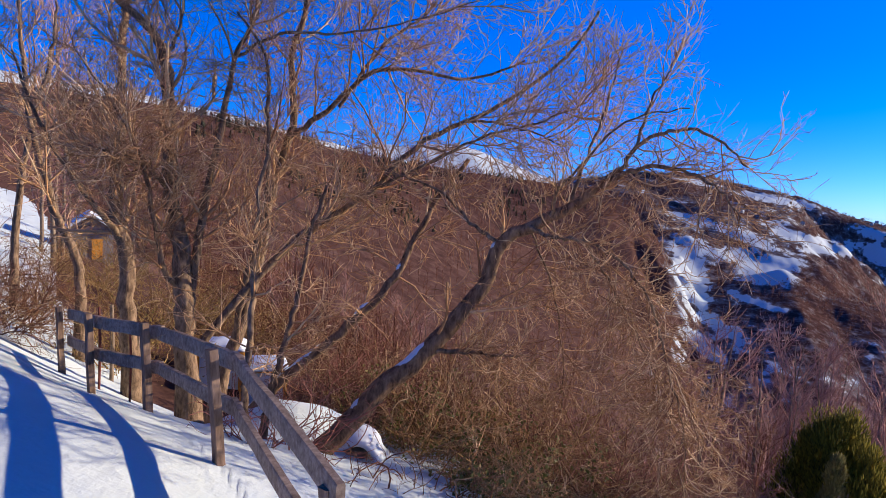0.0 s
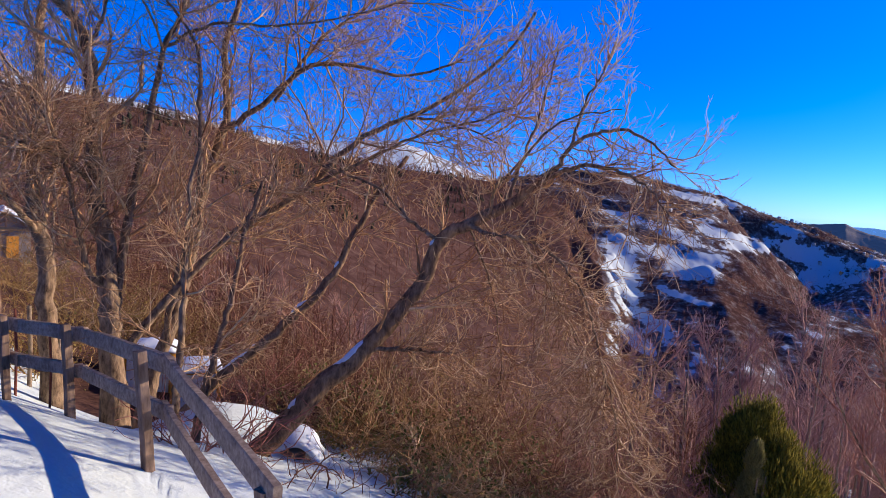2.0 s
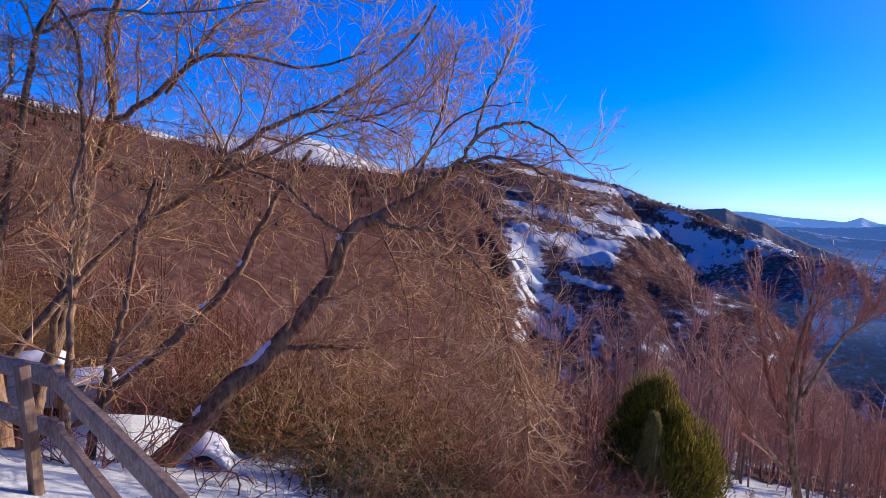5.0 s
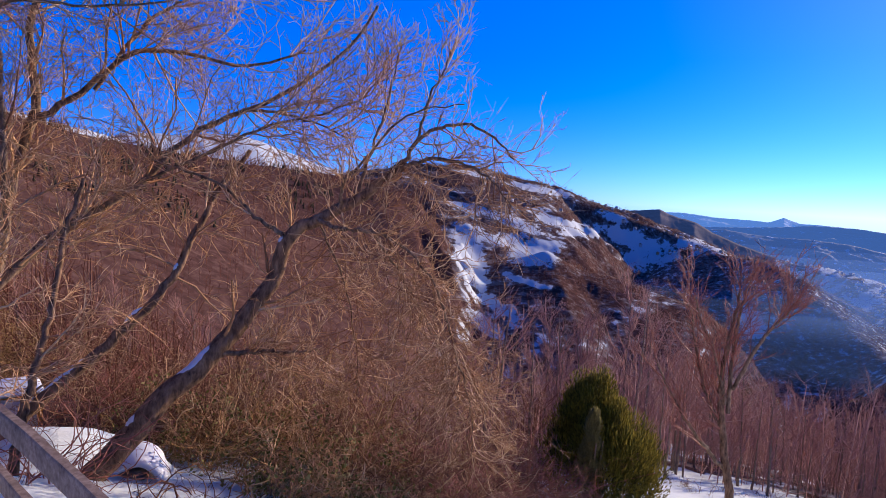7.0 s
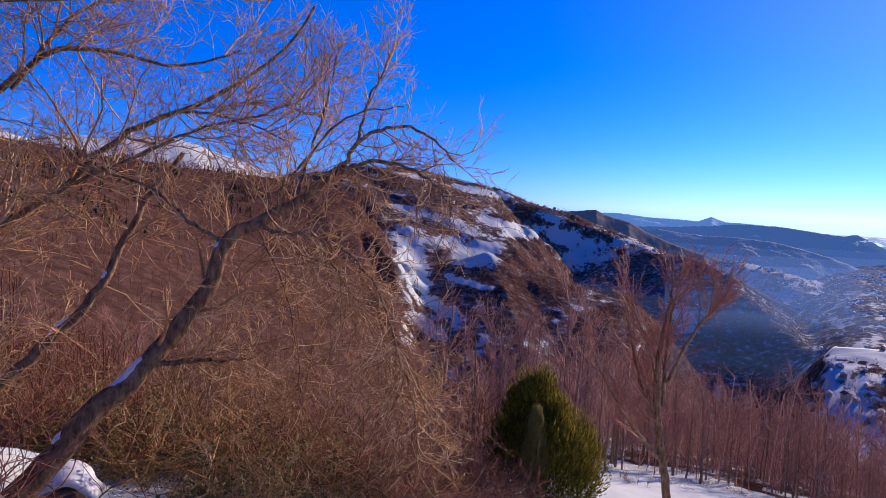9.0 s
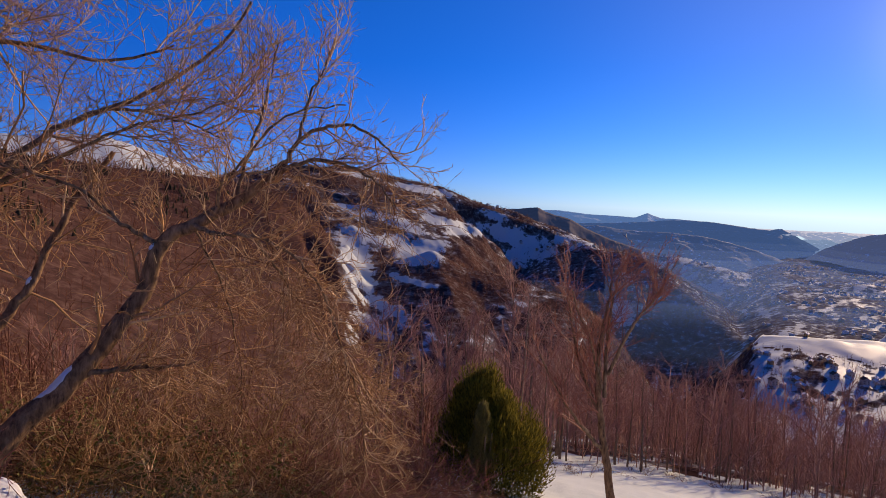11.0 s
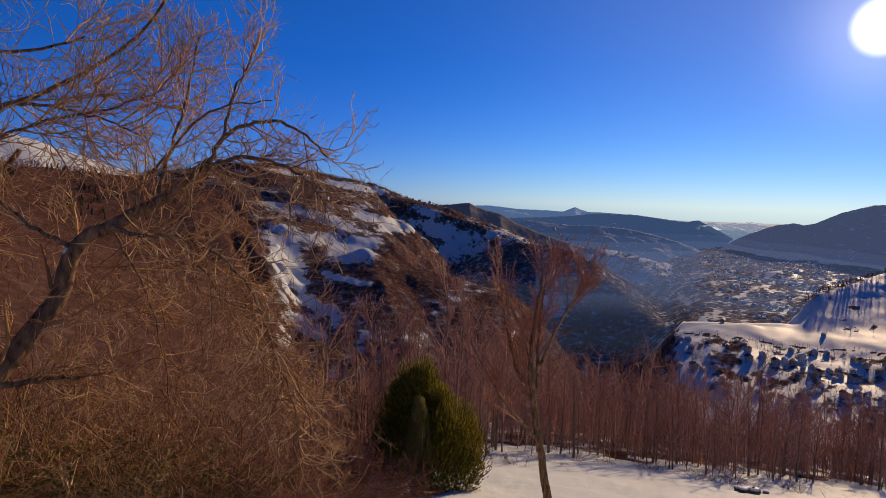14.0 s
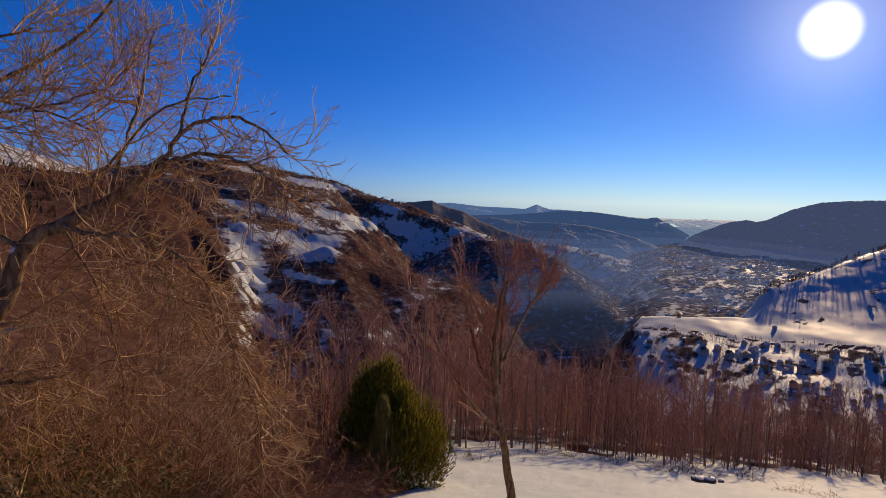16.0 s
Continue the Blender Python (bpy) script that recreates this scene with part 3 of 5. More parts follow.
LEAN = {
    "trunk": [(-1.36, 7.40, -1.60), (-1.24, 7.48, -1.22), (-0.82, 7.56, -0.74), (-0.42, 7.68, -0.24), (0.06, 7.80, 0.15), (0.40, 7.89, 0.55), (0.80, 7.96, 1.10), (0.94, 7.95, 1.60), (1.28, 7.80, 1.87), (1.71, 7.61, 2.14), (2.05, 7.42, 2.44), (2.22, 7.27, 2.65)],
    "a": [(2.22, 7.27, 2.65), (2.31, 7.13, 2.91), (2.55, 6.95, 3.07), (2.82, 6.73, 3.10), (3.10, 6.50, 2.92), (3.21, 6.33, 2.71)],
    "b": [(1.71, 7.61, 2.14), (1.88, 7.67, 2.72), (2.08, 7.72, 3.36), (2.28, 7.88, 4.21)],
    "c": [(2.05, 7.42, 2.44), (2.30, 7.03, 2.66), (2.58, 6.61, 2.67), (2.87, 6.28, 2.51), (3.08, 6.06, 2.20)],
    "d": [(1.28, 7.80, 1.89), (1.46, 7.25, 1.82), (1.74, 6.78, 1.82), (2.07, 6.37, 1.64), (2.29, 6.08, 1.30)],
    "e": [(0.92, 7.95, 1.66), (0.60, 8.18, 1.84), (0.13, 8.40, 2.25), (-0.67, 8.57, 2.50)],
    "f": [(2.31, 7.13, 2.91), (2.50, 7.28, 3.46), (2.73, 7.41, 3.88), (2.86, 7.47, 4.16)],
    "h": [(0.19, 7.80, 0.20), (0.60, 7.60, 0.28), (0.95, 7.45, 0.30), (1.25, 7.3, 0.36)],
    "j": [(1.74, 6.78, 1.82), (2.3, 7.0, 1.1), (2.8, 7.2, 0.3), (3.2, 7.4, -0.5)],
    "k": [(1.28, 7.8, 1.89), (1.7, 8.1, 1.1), (2.0, 8.4, 0.1), (2.1, 8.6, -0.8)],
    "l": [(2.29, 6.08, 1.30), (2.6, 6.3, 0.6), (2.95, 6.5, -0.2), (3.1, 6.7, -0.9)],
    "i": [(1.52, 7.65, 2.04), (1.52, 7.45, 2.35), (1.65, 7.21, 2.56), (2.11, 6.99, 3.15), (2.71, 6.67, 3.33)],
}
rng = np.random.RandomState(11)
turn = Matrix.Rotation(radians(1.2), 3, "Z")
LEAN = {k: [tuple(turn @ Vector(p)) for p in v] for k, v in LEAN.items()}
hero_tree("leaning_willow", "old leaning willow with snow on its bark and drooping bare twigs", LEAN["trunk"],
          [LEAN[k] for k in "abcdefhijkl"], rng, M_bark, M_twig, (0.155, 0.05), [0.03, 0.028, 0.03, 0.032, 0.035, 0.02, 0.035, 0.026, 0.016, 0.016, 0.014],
          [(8, (0.4, 1.2), (20, 60), (0.2, 1.4), 8, 0.011), (4, (0.25, 0.75), (18, 50), (0.0, 0.9), 6, 0.0078), (3, (0.15, 0.4), (20, 50), (0.0, 0.6), 4, 0.006), (2, (0.06, 0.18), (25, 60), (0, 0.4), 3, 0.005)],
          [((3, 4, 7), 34, (0.5, 1.4), (25, 90), (-1.9, 0.0), 10, 0.0088, (6, (0.2, 0.75))), ((9, 10, 11), 60, (0.5, 1.5), (30, 100), (-1.2, 0.5), 9, 0.0088, (7, (0.2, 0.7)))], [(4, 6, 0.5), (8, 10, 0.5), (12, 16, 0.8), (24, 26, 0.7)])

STEMS = {
    "s1": [(-4.60, 9.44, -1.2), (-4.64, 9.42, -0.80), (-4.70, 9.39, 0.01), (-4.74, 9.37, 1.05), (-4.92, 9.39, 1.55), (-4.98, 9.58, 2.66), (-5.05, 9.77, 3.53), (-5.16, 10.06, 4.87), (-5.29, 10.32, 6.24)],
    "s1b": [(-4.79, 9.35, 1.22), (-4.97, 8.91, 1.73), (-5.14, 8.58, 2.19), (-5.47, 8.37, 2.91), (-5.79, 8.40, 3.70)],
    "s2": [(-3.30, 8.38, -1.2), (-3.31, 8.37, -0.80), (-3.38, 8.34, 0.00), (-3.41, 8.33, 0.63), (-3.47, 8.30, 1.32), (-3.62, 8.35, 1.99), (-3.70, 8.42, 3.04), (-3.86, 8.57, 3.79), (-4.13, 8.55, 4.21), (-4.51, 8.47, 4.53), (-4.90, 8.49, 5.08)],
    "s2b": [(-3.37, 8.35, 0.32), (-3.30, 8.48, 1.24), (-3.23, 8.61, 2.09), (-3.14, 8.86, 3.05), (-3.09, 9.09, 3.87), (-2.92, 9.36, 4.58), (-2.86, 9.58, 5.54)],
    "s2c": [(-3.62, 8.35, 1.99), (-3.74, 7.97, 2.27), (-3.86, 7.57, 2.42), (-4.03, 7.26, 2.48)],
    "s2d": [(-3.39, 8.34, 0.63), (-3.56, 8.05, 0.97), (-3.62, 7.91, 1.56), (-3.75, 7.85, 2.27), (-4.06, 7.81, 2.94), (-4.48, 7.80, 3.52)],
    "s2e": [(-3.85, 8.58, 3.72), (-3.68, 8.65, 4.27), (-3.67, 8.76, 5.04)],
    "s6": [(-3.26, 8.39, -0.16), (-2.69, 8.59, 0.63), (-1.91, 8.80, 1.53), (-1.15, 8.93, 2.08), (-0.55, 8.98, 2.72), (-0.01, 9.00, 3.12), (0.69, 8.97, 3.49), (1.59, 8.96, 4.21), (2.01, 8.98, 4.90)],
    "s6b": [(-0.40, 8.99, 2.90), (0.30, 8.79, 3.24), (1.06, 8.53, 3.15), (1.58, 8.35, 2.95)],
    "s6c": [(-1.00, 8.94, 2.21), (-0.21, 8.70, 2.62), (0.53, 8.48, 3.04), (1.25, 8.31, 3.26), (1.79, 8.21, 3.54)],
    "s8": [(-3.06, 9.10, 3.96), (-2.45, 9.18, 4.33), (-1.65, 9.25, 4.41), (-0.69, 9.27, 4.64), (0.35, 9.29, 5.03)],
    "s3": [(-3.15, 8.92, -1.2), (-3.06, 8.99, -0.69), (-2.86, 9.17, 0.18), (-2.70, 9.42, 1.19), (-2.63, 9.65, 2.14), (-2.41, 9.91, 3.17), (-2.54, 10.09, 4.11), (-2.37, 10.33, 5.15), (-2.38, 10.54, 6.27)],
    "s3b": [(-2.46, 9.80, 2.90), (-1.87, 9.82, 3.37), (-1.28, 9.82, 3.93), (-0.68, 9.78, 4.07), (0.28, 9.70, 3.97), (1.10, 9.54, 4.25)],
    "s3c": [(-2.93, 9.04, -0.14), (-2.72, 8.89, 0.91), (-2.47, 8.76, 1.91), (-2.51, 8.85, 3.17), (-2.63, 9.02, 3.97), (-3.08, 9.09, 4.58)],
    "s7": [(-1.70, 9.85, 3.43), (-1.07, 9.94, 4.44), (-0.40, 9.99, 5.01), (-0.10, 10.10, 5.75)],
    "s4": [(-1.80, 6.22, -0.8), (-1.81, 6.24, -0.51), (-1.92, 6.31, 0.00), (-1.93, 6.42, 0.58), (-1.93, 6.52, 1.16), (-1.95, 6.62, 1.88), (-1.92, 6.73, 2.48)],
    "s4b": [(-1.96, 7.20, -1.0), (-1.94, 7.24, -0.60), (-1.86, 7.37, -0.07), (-1.74, 7.60, 0.66), (-1.66, 7.83, 1.49), (-1.49, 8.06, 2.21)],
    "s5": [(-2.6, 8.22, -1.2), (-2.17, 8.32, -0.62), (-1.60, 8.45, -0.10), (-1.01, 8.54, 0.48), (-0.58, 8.68, 1.01), (-0.34, 8.79, 1.57), (0.05, 9.00, 2.32), (0.35, 9.09, 2.75)],
    "s9": [(-6.0, 10.4, -0.9), (-6.02, 10.38, 0.48), (-6.30, 10.21, 1.42), (-6.68, 10.21, 2.59), (-6.97, 10.37, 3.95), (-7.21, 10.58, 5.33)],
    "s10": [(-7.9, 11.5, -0.9), (-7.91, 11.55, -0.02), (-7.88, 11.57, 1.25), (-7.73, 11.67, 2.63), (-7.60, 12.11, 4.26), (-7.64, 12.33, 5.36)],
}
CROWN = [(13, (0.6, 2.1), (25, 60), (0.0, 1.1), 9, 0.016), (7, (0.35, 1.2), (20, 60), (-0.2, 0.7), 7, 0.0095), (4, (0.2, 0.65), (20, 60), (-0.2, 0.5), 5, 0.007), (2, (0.08, 0.28), (25, 60), (-0.1, 0.4), 3, 0.0055)]
# thin shoots that tangle round the lower stems
TANGLE = (26, (0.5, 1.8), (35, 105), (-1.0, 0.5), 9, 0.009, (5, (0.2, 0.8)))
hero_tree("willow_tree", "tall bare willow with pale grey trunk behind the fence", STEMS["s1"], [STEMS["s1b"]], rng, M_bark_grey, M_twig, (0.15, 0.035), [0.05], CROWN[:3])
hero_tree("willow_tree", "many-stemmed bare willow leaning over the slope", STEMS["s2"], [STEMS[k] for k in ("s2b", "s2c", "s2d", "s2e", "s6", "s6b", "s6c", "s8")], rng, M_bark_grey, M_twig,
          (0.17, 0.025), [0.07, 0.035, 0.045, 0.03, 0.062, 0.026, 0.026, 0.026], CROWN, [((0, 1, 2, 3, 5), *TANGLE)])
hero_tree("willow_tree", "bare forked willow with reddish twigs", STEMS["s3"], [STEMS[k] for k in ("s3b", "s3c", "s7")], rng, M_bark_grey, M_twig, (0.11, 0.03), [0.05, 0.05, 0.03], CROWN, [((0, 1, 2), *TANGLE)])
SMALL = [(12, (0.4, 1.3), (25, 80), (-0.6, 0.6), 8, 0.009), (7, (0.25, 0.75), (20, 70), (-0.4, 0.4), 6, 0.007), (4, (0.12, 0.4), (20, 60), (-0.2, 0.3), 4, 0.0055)]
hero_tree("young_willow", "thin upright willow stem close behind the fence", STEMS["s4"], [], rng, M_bark_grey, M_twig, (0.05, 0.02), [], SMALL)
hero_tree("young_willow", "thin dark willow stem beside the hives", STEMS["s4b"], [], rng, M_bark, M_twig, (0.06, 0.02), [], SMALL)
hero_tree("leaning_willow", "slender leaning willow with a strip of snow", STEMS["s5"], [], rng, M_bark, M_twig, (0.085, 0.03), [], SMALL, None, [(8, 13, 0.7), (16, 19, 0.6), (23, 25, 0.6)])
hero_tree("willow_tree", "bare grey tree beside the snowy path", STEMS["s9"], [], rng, M_bark_grey, M_twig, (0.09, 0.02), [], CROWN[:3])
hero_tree("willow_tree", "bare grey tree at the edge of the path", STEMS["s10"], [], rng, M_bark_grey, M_twig, (0.09, 0.02), [], CROWN[:3])

# a lone young tree on the open snow
LONE = [(11.0, 10.15, -5.6), (10.98, 10.22, -5.05), (10.83, 10.38, -3.91), (10.65, 10.57, -2.49), (10.60, 10.64, -1.09), (10.70, 10.52, 0.1), (10.72, 10.5, 0.6)]
LONE_L = [[(10.74, 10.47, -3.48), (10.0, 10.63, -2.67), (9.38, 10.79, -1.78), (8.87, 10.83, -0.92)], [(10.67, 10.54, -2.63), (10.4, 10.9, -1.77), (10.25, 11.2, -0.71), (10.2, 11.4, 0.2)],
          [(10.71, 10.5, -2.2), (10.85, 10.64, -0.56), (11.06, 10.72, 0.3), (11.27, 10.78, 0.8)], [(10.74, 10.47, -1.64), (10.95, 10.0, -0.4), (11.2, 9.7, 0.2), (11.3, 9.5, 0.6)], [(10.66, 10.55, -2.0), (10.3, 10.6, -0.9), (9.9, 10.7, -0.1), (9.7, 10.7, 0.4)]]
hero_tree("young_tree", "slim young bare tree standing on open snow", LONE, LONE_L, rng, M_bark, M_twig_red, (0.13, 0.02), [0.05, 0.055, 0.05, 0.045, 0.045],
          [(16, (0.5, 1.4), (18, 50), (0.3, 1.0), 6, 0.013), (6, (0.3, 0.8), (15, 45), (0.2, 0.8), 5, 0.009), (3, (0.15, 0.5), (15, 40), (0, 0.5), 3, 0.007)])


def shrub(name, label, rng, at, radius, height, stems, mat, droop=(-1.6, 0.3), thick=0.0085, kids=((6, (0.25, 0.8)), (4, (0.12, 0.45))), category="shrub"):
    top = thing(name, at, label, category)
    n = stems
    a = rng.uniform(0, 2 * np.pi, n)
    rr = radius * 0.55 * np.sqrt(rng.uniform(0, 1, n))
    foot = np.stack([rr * np.cos(a), rr * np.sin(a), np.full(n, -0.15)], axis=1)
    tip = foot * 1.0
    lean = rng.uniform(0.2, 1.7, n)[:, None] * np.stack([np.cos(a + rng.normal(size=n) * 0.8), np.sin(a + rng.normal(size=n) * 0.8), np.zeros(n)], axis=1)
    way = lean + np.array([0, 0, 1.0])
    way /= np.linalg.norm(way, axis=1, keepdims=True)
    ln = height * rng.uniform(0.6, 1.25, n)
    pts = 9
    P = np.zeros((n, pts, 3))
    P[:, 0] = foot
    dr = rng.uniform(droop[0], droop[1], n)
    for k in range(1, pts):
        way = way + rng.normal(size=(n, 3)) * 0.3
        way[:, 2] += dr / pts * (k / pts) * 1.6
        way /= np.linalg.norm(way, axis=1, keepdims=True)
        P[:, k] = P[:, k - 1] + way * (ln / (pts - 1))[:, None]
    b = Bundle()
    r = np.full(n, thick) * rng.uniform(0.8, 1.8, n)
    b.add(P, r, r * 0.4, 3)
    tagged(put("brush_stem", b.mesh("brush_stem"), mat, top), kind="stuff")
    t = Bundle()
    pl, rd = P, r
    for count, length in kids:
        pl, rd = sprout(rng, pl, rd, count, length, (25, 85), (-1.2, 0.6), 6 if count == 6 else 4, 0.28, (0.1, 1.0), 0.65)
        rd = np.clip(rd, thick * 0.4, thick)
        t.add(pl, rd, rd * 0.5, 3)
    tagged(put("brushwood", t.mesh("brushwood"), mat, top), kind="stuff")
    return top, np.concatenate([P.reshape(-1, 3), pl.reshape(-1, 3)])


def leaves(rng, points, size, up=0.2):
    """Small folded leaves round points: verts and quads."""
    n = len(points)
    d = rng.normal(size=(n, 3))
    d[:, 2] += up
    d /= np.linalg.norm(d, axis=1, keepdims=True)
    s = np.cross(d, rng.normal(size=(n, 3)))
    s /= np.linalg.norm(s, axis=1, keepdims=True)
    nn = np.cross(d, s)
    ln = (size * rng.uniform(0.6, 1.3, n))[:, None]
    p0 = points + rng.normal(size=(n, 3)) * size * 0.6
    mid = p0 + d * ln * 0.5
    v = np.stack([p0, mid + s * ln * 0.28 + nn * ln * 0.12, p0 + d * ln, mid - s * ln * 0.28 + nn * ln * 0.12], axis=1)
    i = np.arange(n * 4).reshape(n, 4)
    tri = np.concatenate([i[:, [0, 1, 2]], i[:, [0, 2, 3]]])
    return v.reshape(-1, 3), tri


def on_land(az, r, sink=0.0):
    x, y = r * math.sin(radians(az)), r * math.cos(radians(az))
    return (x, y, land_z(x, y) - sink)


M_leaf = islands("ochre_leaves", [(0.20, 0.16, 0.03), (0.28, 0.17, 0.04), (0.16, 0.14, 0.04), (0.32, 0.20, 0.05)], 0.5)
M_holly = islands("holly_leaves", [(0.08, 0.09, 0.02), (0.20, 0.18, 0.045), (0.11, 0.11, 0.025), (0.32, 0.26, 0.09)], 0.4)
rng = np.random.RandomState(23)
for az, r, rad, h, n, mat, lab in [
        (-4, 12, 1.2, 2.0, 50, M_brush, "tangled brown thicket growing from the snow"), (4, 10, 1.3, 2.3, 80, M_twig_yellow, "dense ochre thicket with a few dry leaves"),
        (9.5, 9, 1.2, 2.2, 80, M_twig_yellow, "dense ochre thicket with a few dry leaves"), (15, 8.2, 1.3, 2.0, 80, M_brush, "pale arching thicket on the slope"),
        (6, 11, 1.6, 2.6, 90, M_brush, "tangled brown thicket growing from the snow"), (14, 11, 1.6, 2.6, 90, M_brush, "tangled brown thicket growing from the snow"),
        (21, 11.5, 1.5, 2.4, 70, M_brush, "tangled brown thicket growing from the snow"), (-7, 12.5, 1.0, 2.2, 40, M_twig_red, "red-stemmed thicket beside the hives"),
        (-3, 12.5, 1.6, 2.6, 70, M_brush, "tangled brown thicket growing from the snow"), (-36.5, 11.5, 1.3, 1.1, 60, M_brush, "dry brush on the snowy bank"), (-34.5, 14.5, 1.5, 1.3, 60, M_brush, "dry brush on the snowy bank"), (-38, 15, 1.6, 1.6, 60, M_brush, "dry brush on the snowy bank"),
        (-24, 17, 2.0, 2.6, 70, M_twig_yellow, "dry thicket below the path"), (-16, 17, 2.0, 2.8, 70, M_brush, "dry thicket below the path"), (-9, 15.5, 1.8, 2.8, 70, M_brush, "dry thicket below the path"), (-29, 20, 2.2, 2.6, 70, M_twig_yellow, "dry thicket below the path"), (-21, 22, 2.4, 3.2, 70, M_brush, "dry thicket below the path"),
        (-19, 16.5, 1.6, 2.4, 60, M_twig_yellow, "dry thicket behind the fence"),
        (-27, 13, 1.4, 2.0, 50, M_twig_yellow, "dry thicket behind the fence"), (27, 15.5, 1.6, 2.6, 70, M_twig_red, "red-stemmed shrub on the snowy slope"),
        (10, 13, 1.8, 3.0, 90, M_brush, "tangled brown thicket growing from the snow"), (16, 13, 1.9, 3.2, 90, M_twig_red, "red-stemmed thicket on the steep slope"),
        (22, 13.5, 1.8, 3.0, 90, M_brush, "tangled brown thicket growing from the snow"), (19, 9.5, 1.3, 2.2, 70, M_twig_red, "red-stemmed thicket on the steep slope"), (2, 14, 1.9, 3.2, 90, M_brush, "tangled brown thicket growing from the snow"),
        (26, 12.5, 1.3, 2.2, 60, M_brush, "tangled brown thicket growing from the snow"), (28.5, 15.0, 1.5, 2.3, 90, M_twig_red, "red-stemmed shrub on the snowy slope"), (30.5, 15.8, 1.2, 2.0, 80, M_twig_red, "red-stemmed shrub beside the juniper"), (-1, 10.5, 1.2, 2.2, 70, M_brush, "tangled brown thicket growing from the snow"), (-10, 11, 1.0, 1.9, 40, M_brush, "tangled brown thicket behind the hives"), (31, 16.5, 1.4, 2.6, 60, M_twig_red, "red-stemmed shrub beside the juniper"), (24, 17, 1.8, 3.0, 70, M_twig_red, "red-stemmed shrub on the snowy slope")]:
    ob, pts = shrub("thicket", lab, rng, on_land(az, r), rad, h, n, mat)
    if mat is M_twig_yellow:
        pick = pts[rng.randint(0, len(pts), 1200)]
        v, t = leaves(rng, pick, 0.05)
        put("leaves", mesh_arrays("leaves", v, None, t), M_leaf, ob, "dry yellow leaves", False)
for az, r, rad, h in [(8.0, 7.4, 0.8, 1.0), (12.5, 7.2, 0.6, 0.9), (-1.5, 9.6, 0.9, 1.9), (6.0, 7.9, 0.6, 0.9)]:
    ob, pts = shrub("holly_bush", "low evergreen holly bush with glossy leaves", rng, on_land(az, r), rad, h, 30, M_twig, (-0.5, 0.3))
    pick = pts[rng.randint(0, len(pts), 110)].repeat(14, axis=0) + rng.normal(size=(110 * 14, 3)) * 0.06
    v, t = leaves(rng, pick, 0.062, 0.4)
    put("leaves", mesh_arrays("leaves", v, None, t), M_holly, ob, "glossy green leaves", False)

for az, r, rad, h, n, mat, lab in [(-12.2, 7.0, 0.5, 1.3, 26, M_twig_red, "thin red shoots rising from a snow mound"), (-16, 6.6, 0.4, 1.0, 14, M_twig_red, "thin red shoots rising beside the fence"), (1.0, 6.6, 0.8, 1.1, 16, M_brush, "dead branches sprawling over the snow"), (-5, 6.2, 0.5, 0.9, 10, M_brush, "dead branches sprawling over the snow"),
        (60.5, 33.5, 1.2, 1.2, 30, M_brush, "low brown brush at the edge of the meadow"), (63, 34, 1.3, 1.3, 34, M_brush, "low brown brush at the edge of the meadow"), (67, 35.5, 1.4, 1.2, 34, M_brush, "low brown brush at the edge of the meadow"),
        (49, 32, 1.0, 1.0, 24, M_brush, "low brown brush at the edge of the meadow"), (44, 26, 0.7, 0.9, 16, M_brush, "low brown brush on the open snow"), (42.5, 27, 0.8, 0.8, 22, M_brush, "low brown brush on the open snow"), (46.5, 29, 0.9, 0.9, 24, M_brush, "low brown brush on the open snow"), (52, 33, 1.0, 1.0, 26, M_brush, "low brown brush at the edge of the meadow"), (56, 34, 1.0, 1.0, 26, M_brush, "low brown brush at the edge of the meadow"), (71, 33, 1.2, 1.0, 26, M_brush, "dry stalks poking through the snow"), (75.5, 27, 1.2, 0.9, 36, M_brush, "dry stalks poking through the snow"), (73.5, 31, 1.0, 0.8, 26, M_brush, "dry stalks poking through the snow")]:
    shrub("brush_clump", lab, rng, on_land(az, r), rad, h, n, mat, (-1.0, 0.4) if mat is M_twig_red else (-3.0, -1.2), 0.007, ((3, (0.2, 0.6)), (2, (0.1, 0.3))))

# juniper: upright sprays on uneven lobes
M_juniper = islands("juniper_sprays", [(0.045, 0.045, 0.008), (0.14, 0.12, 0.014), (0.27, 0.205, 0.022), (0.08, 0.075, 0.011)], 0.7)


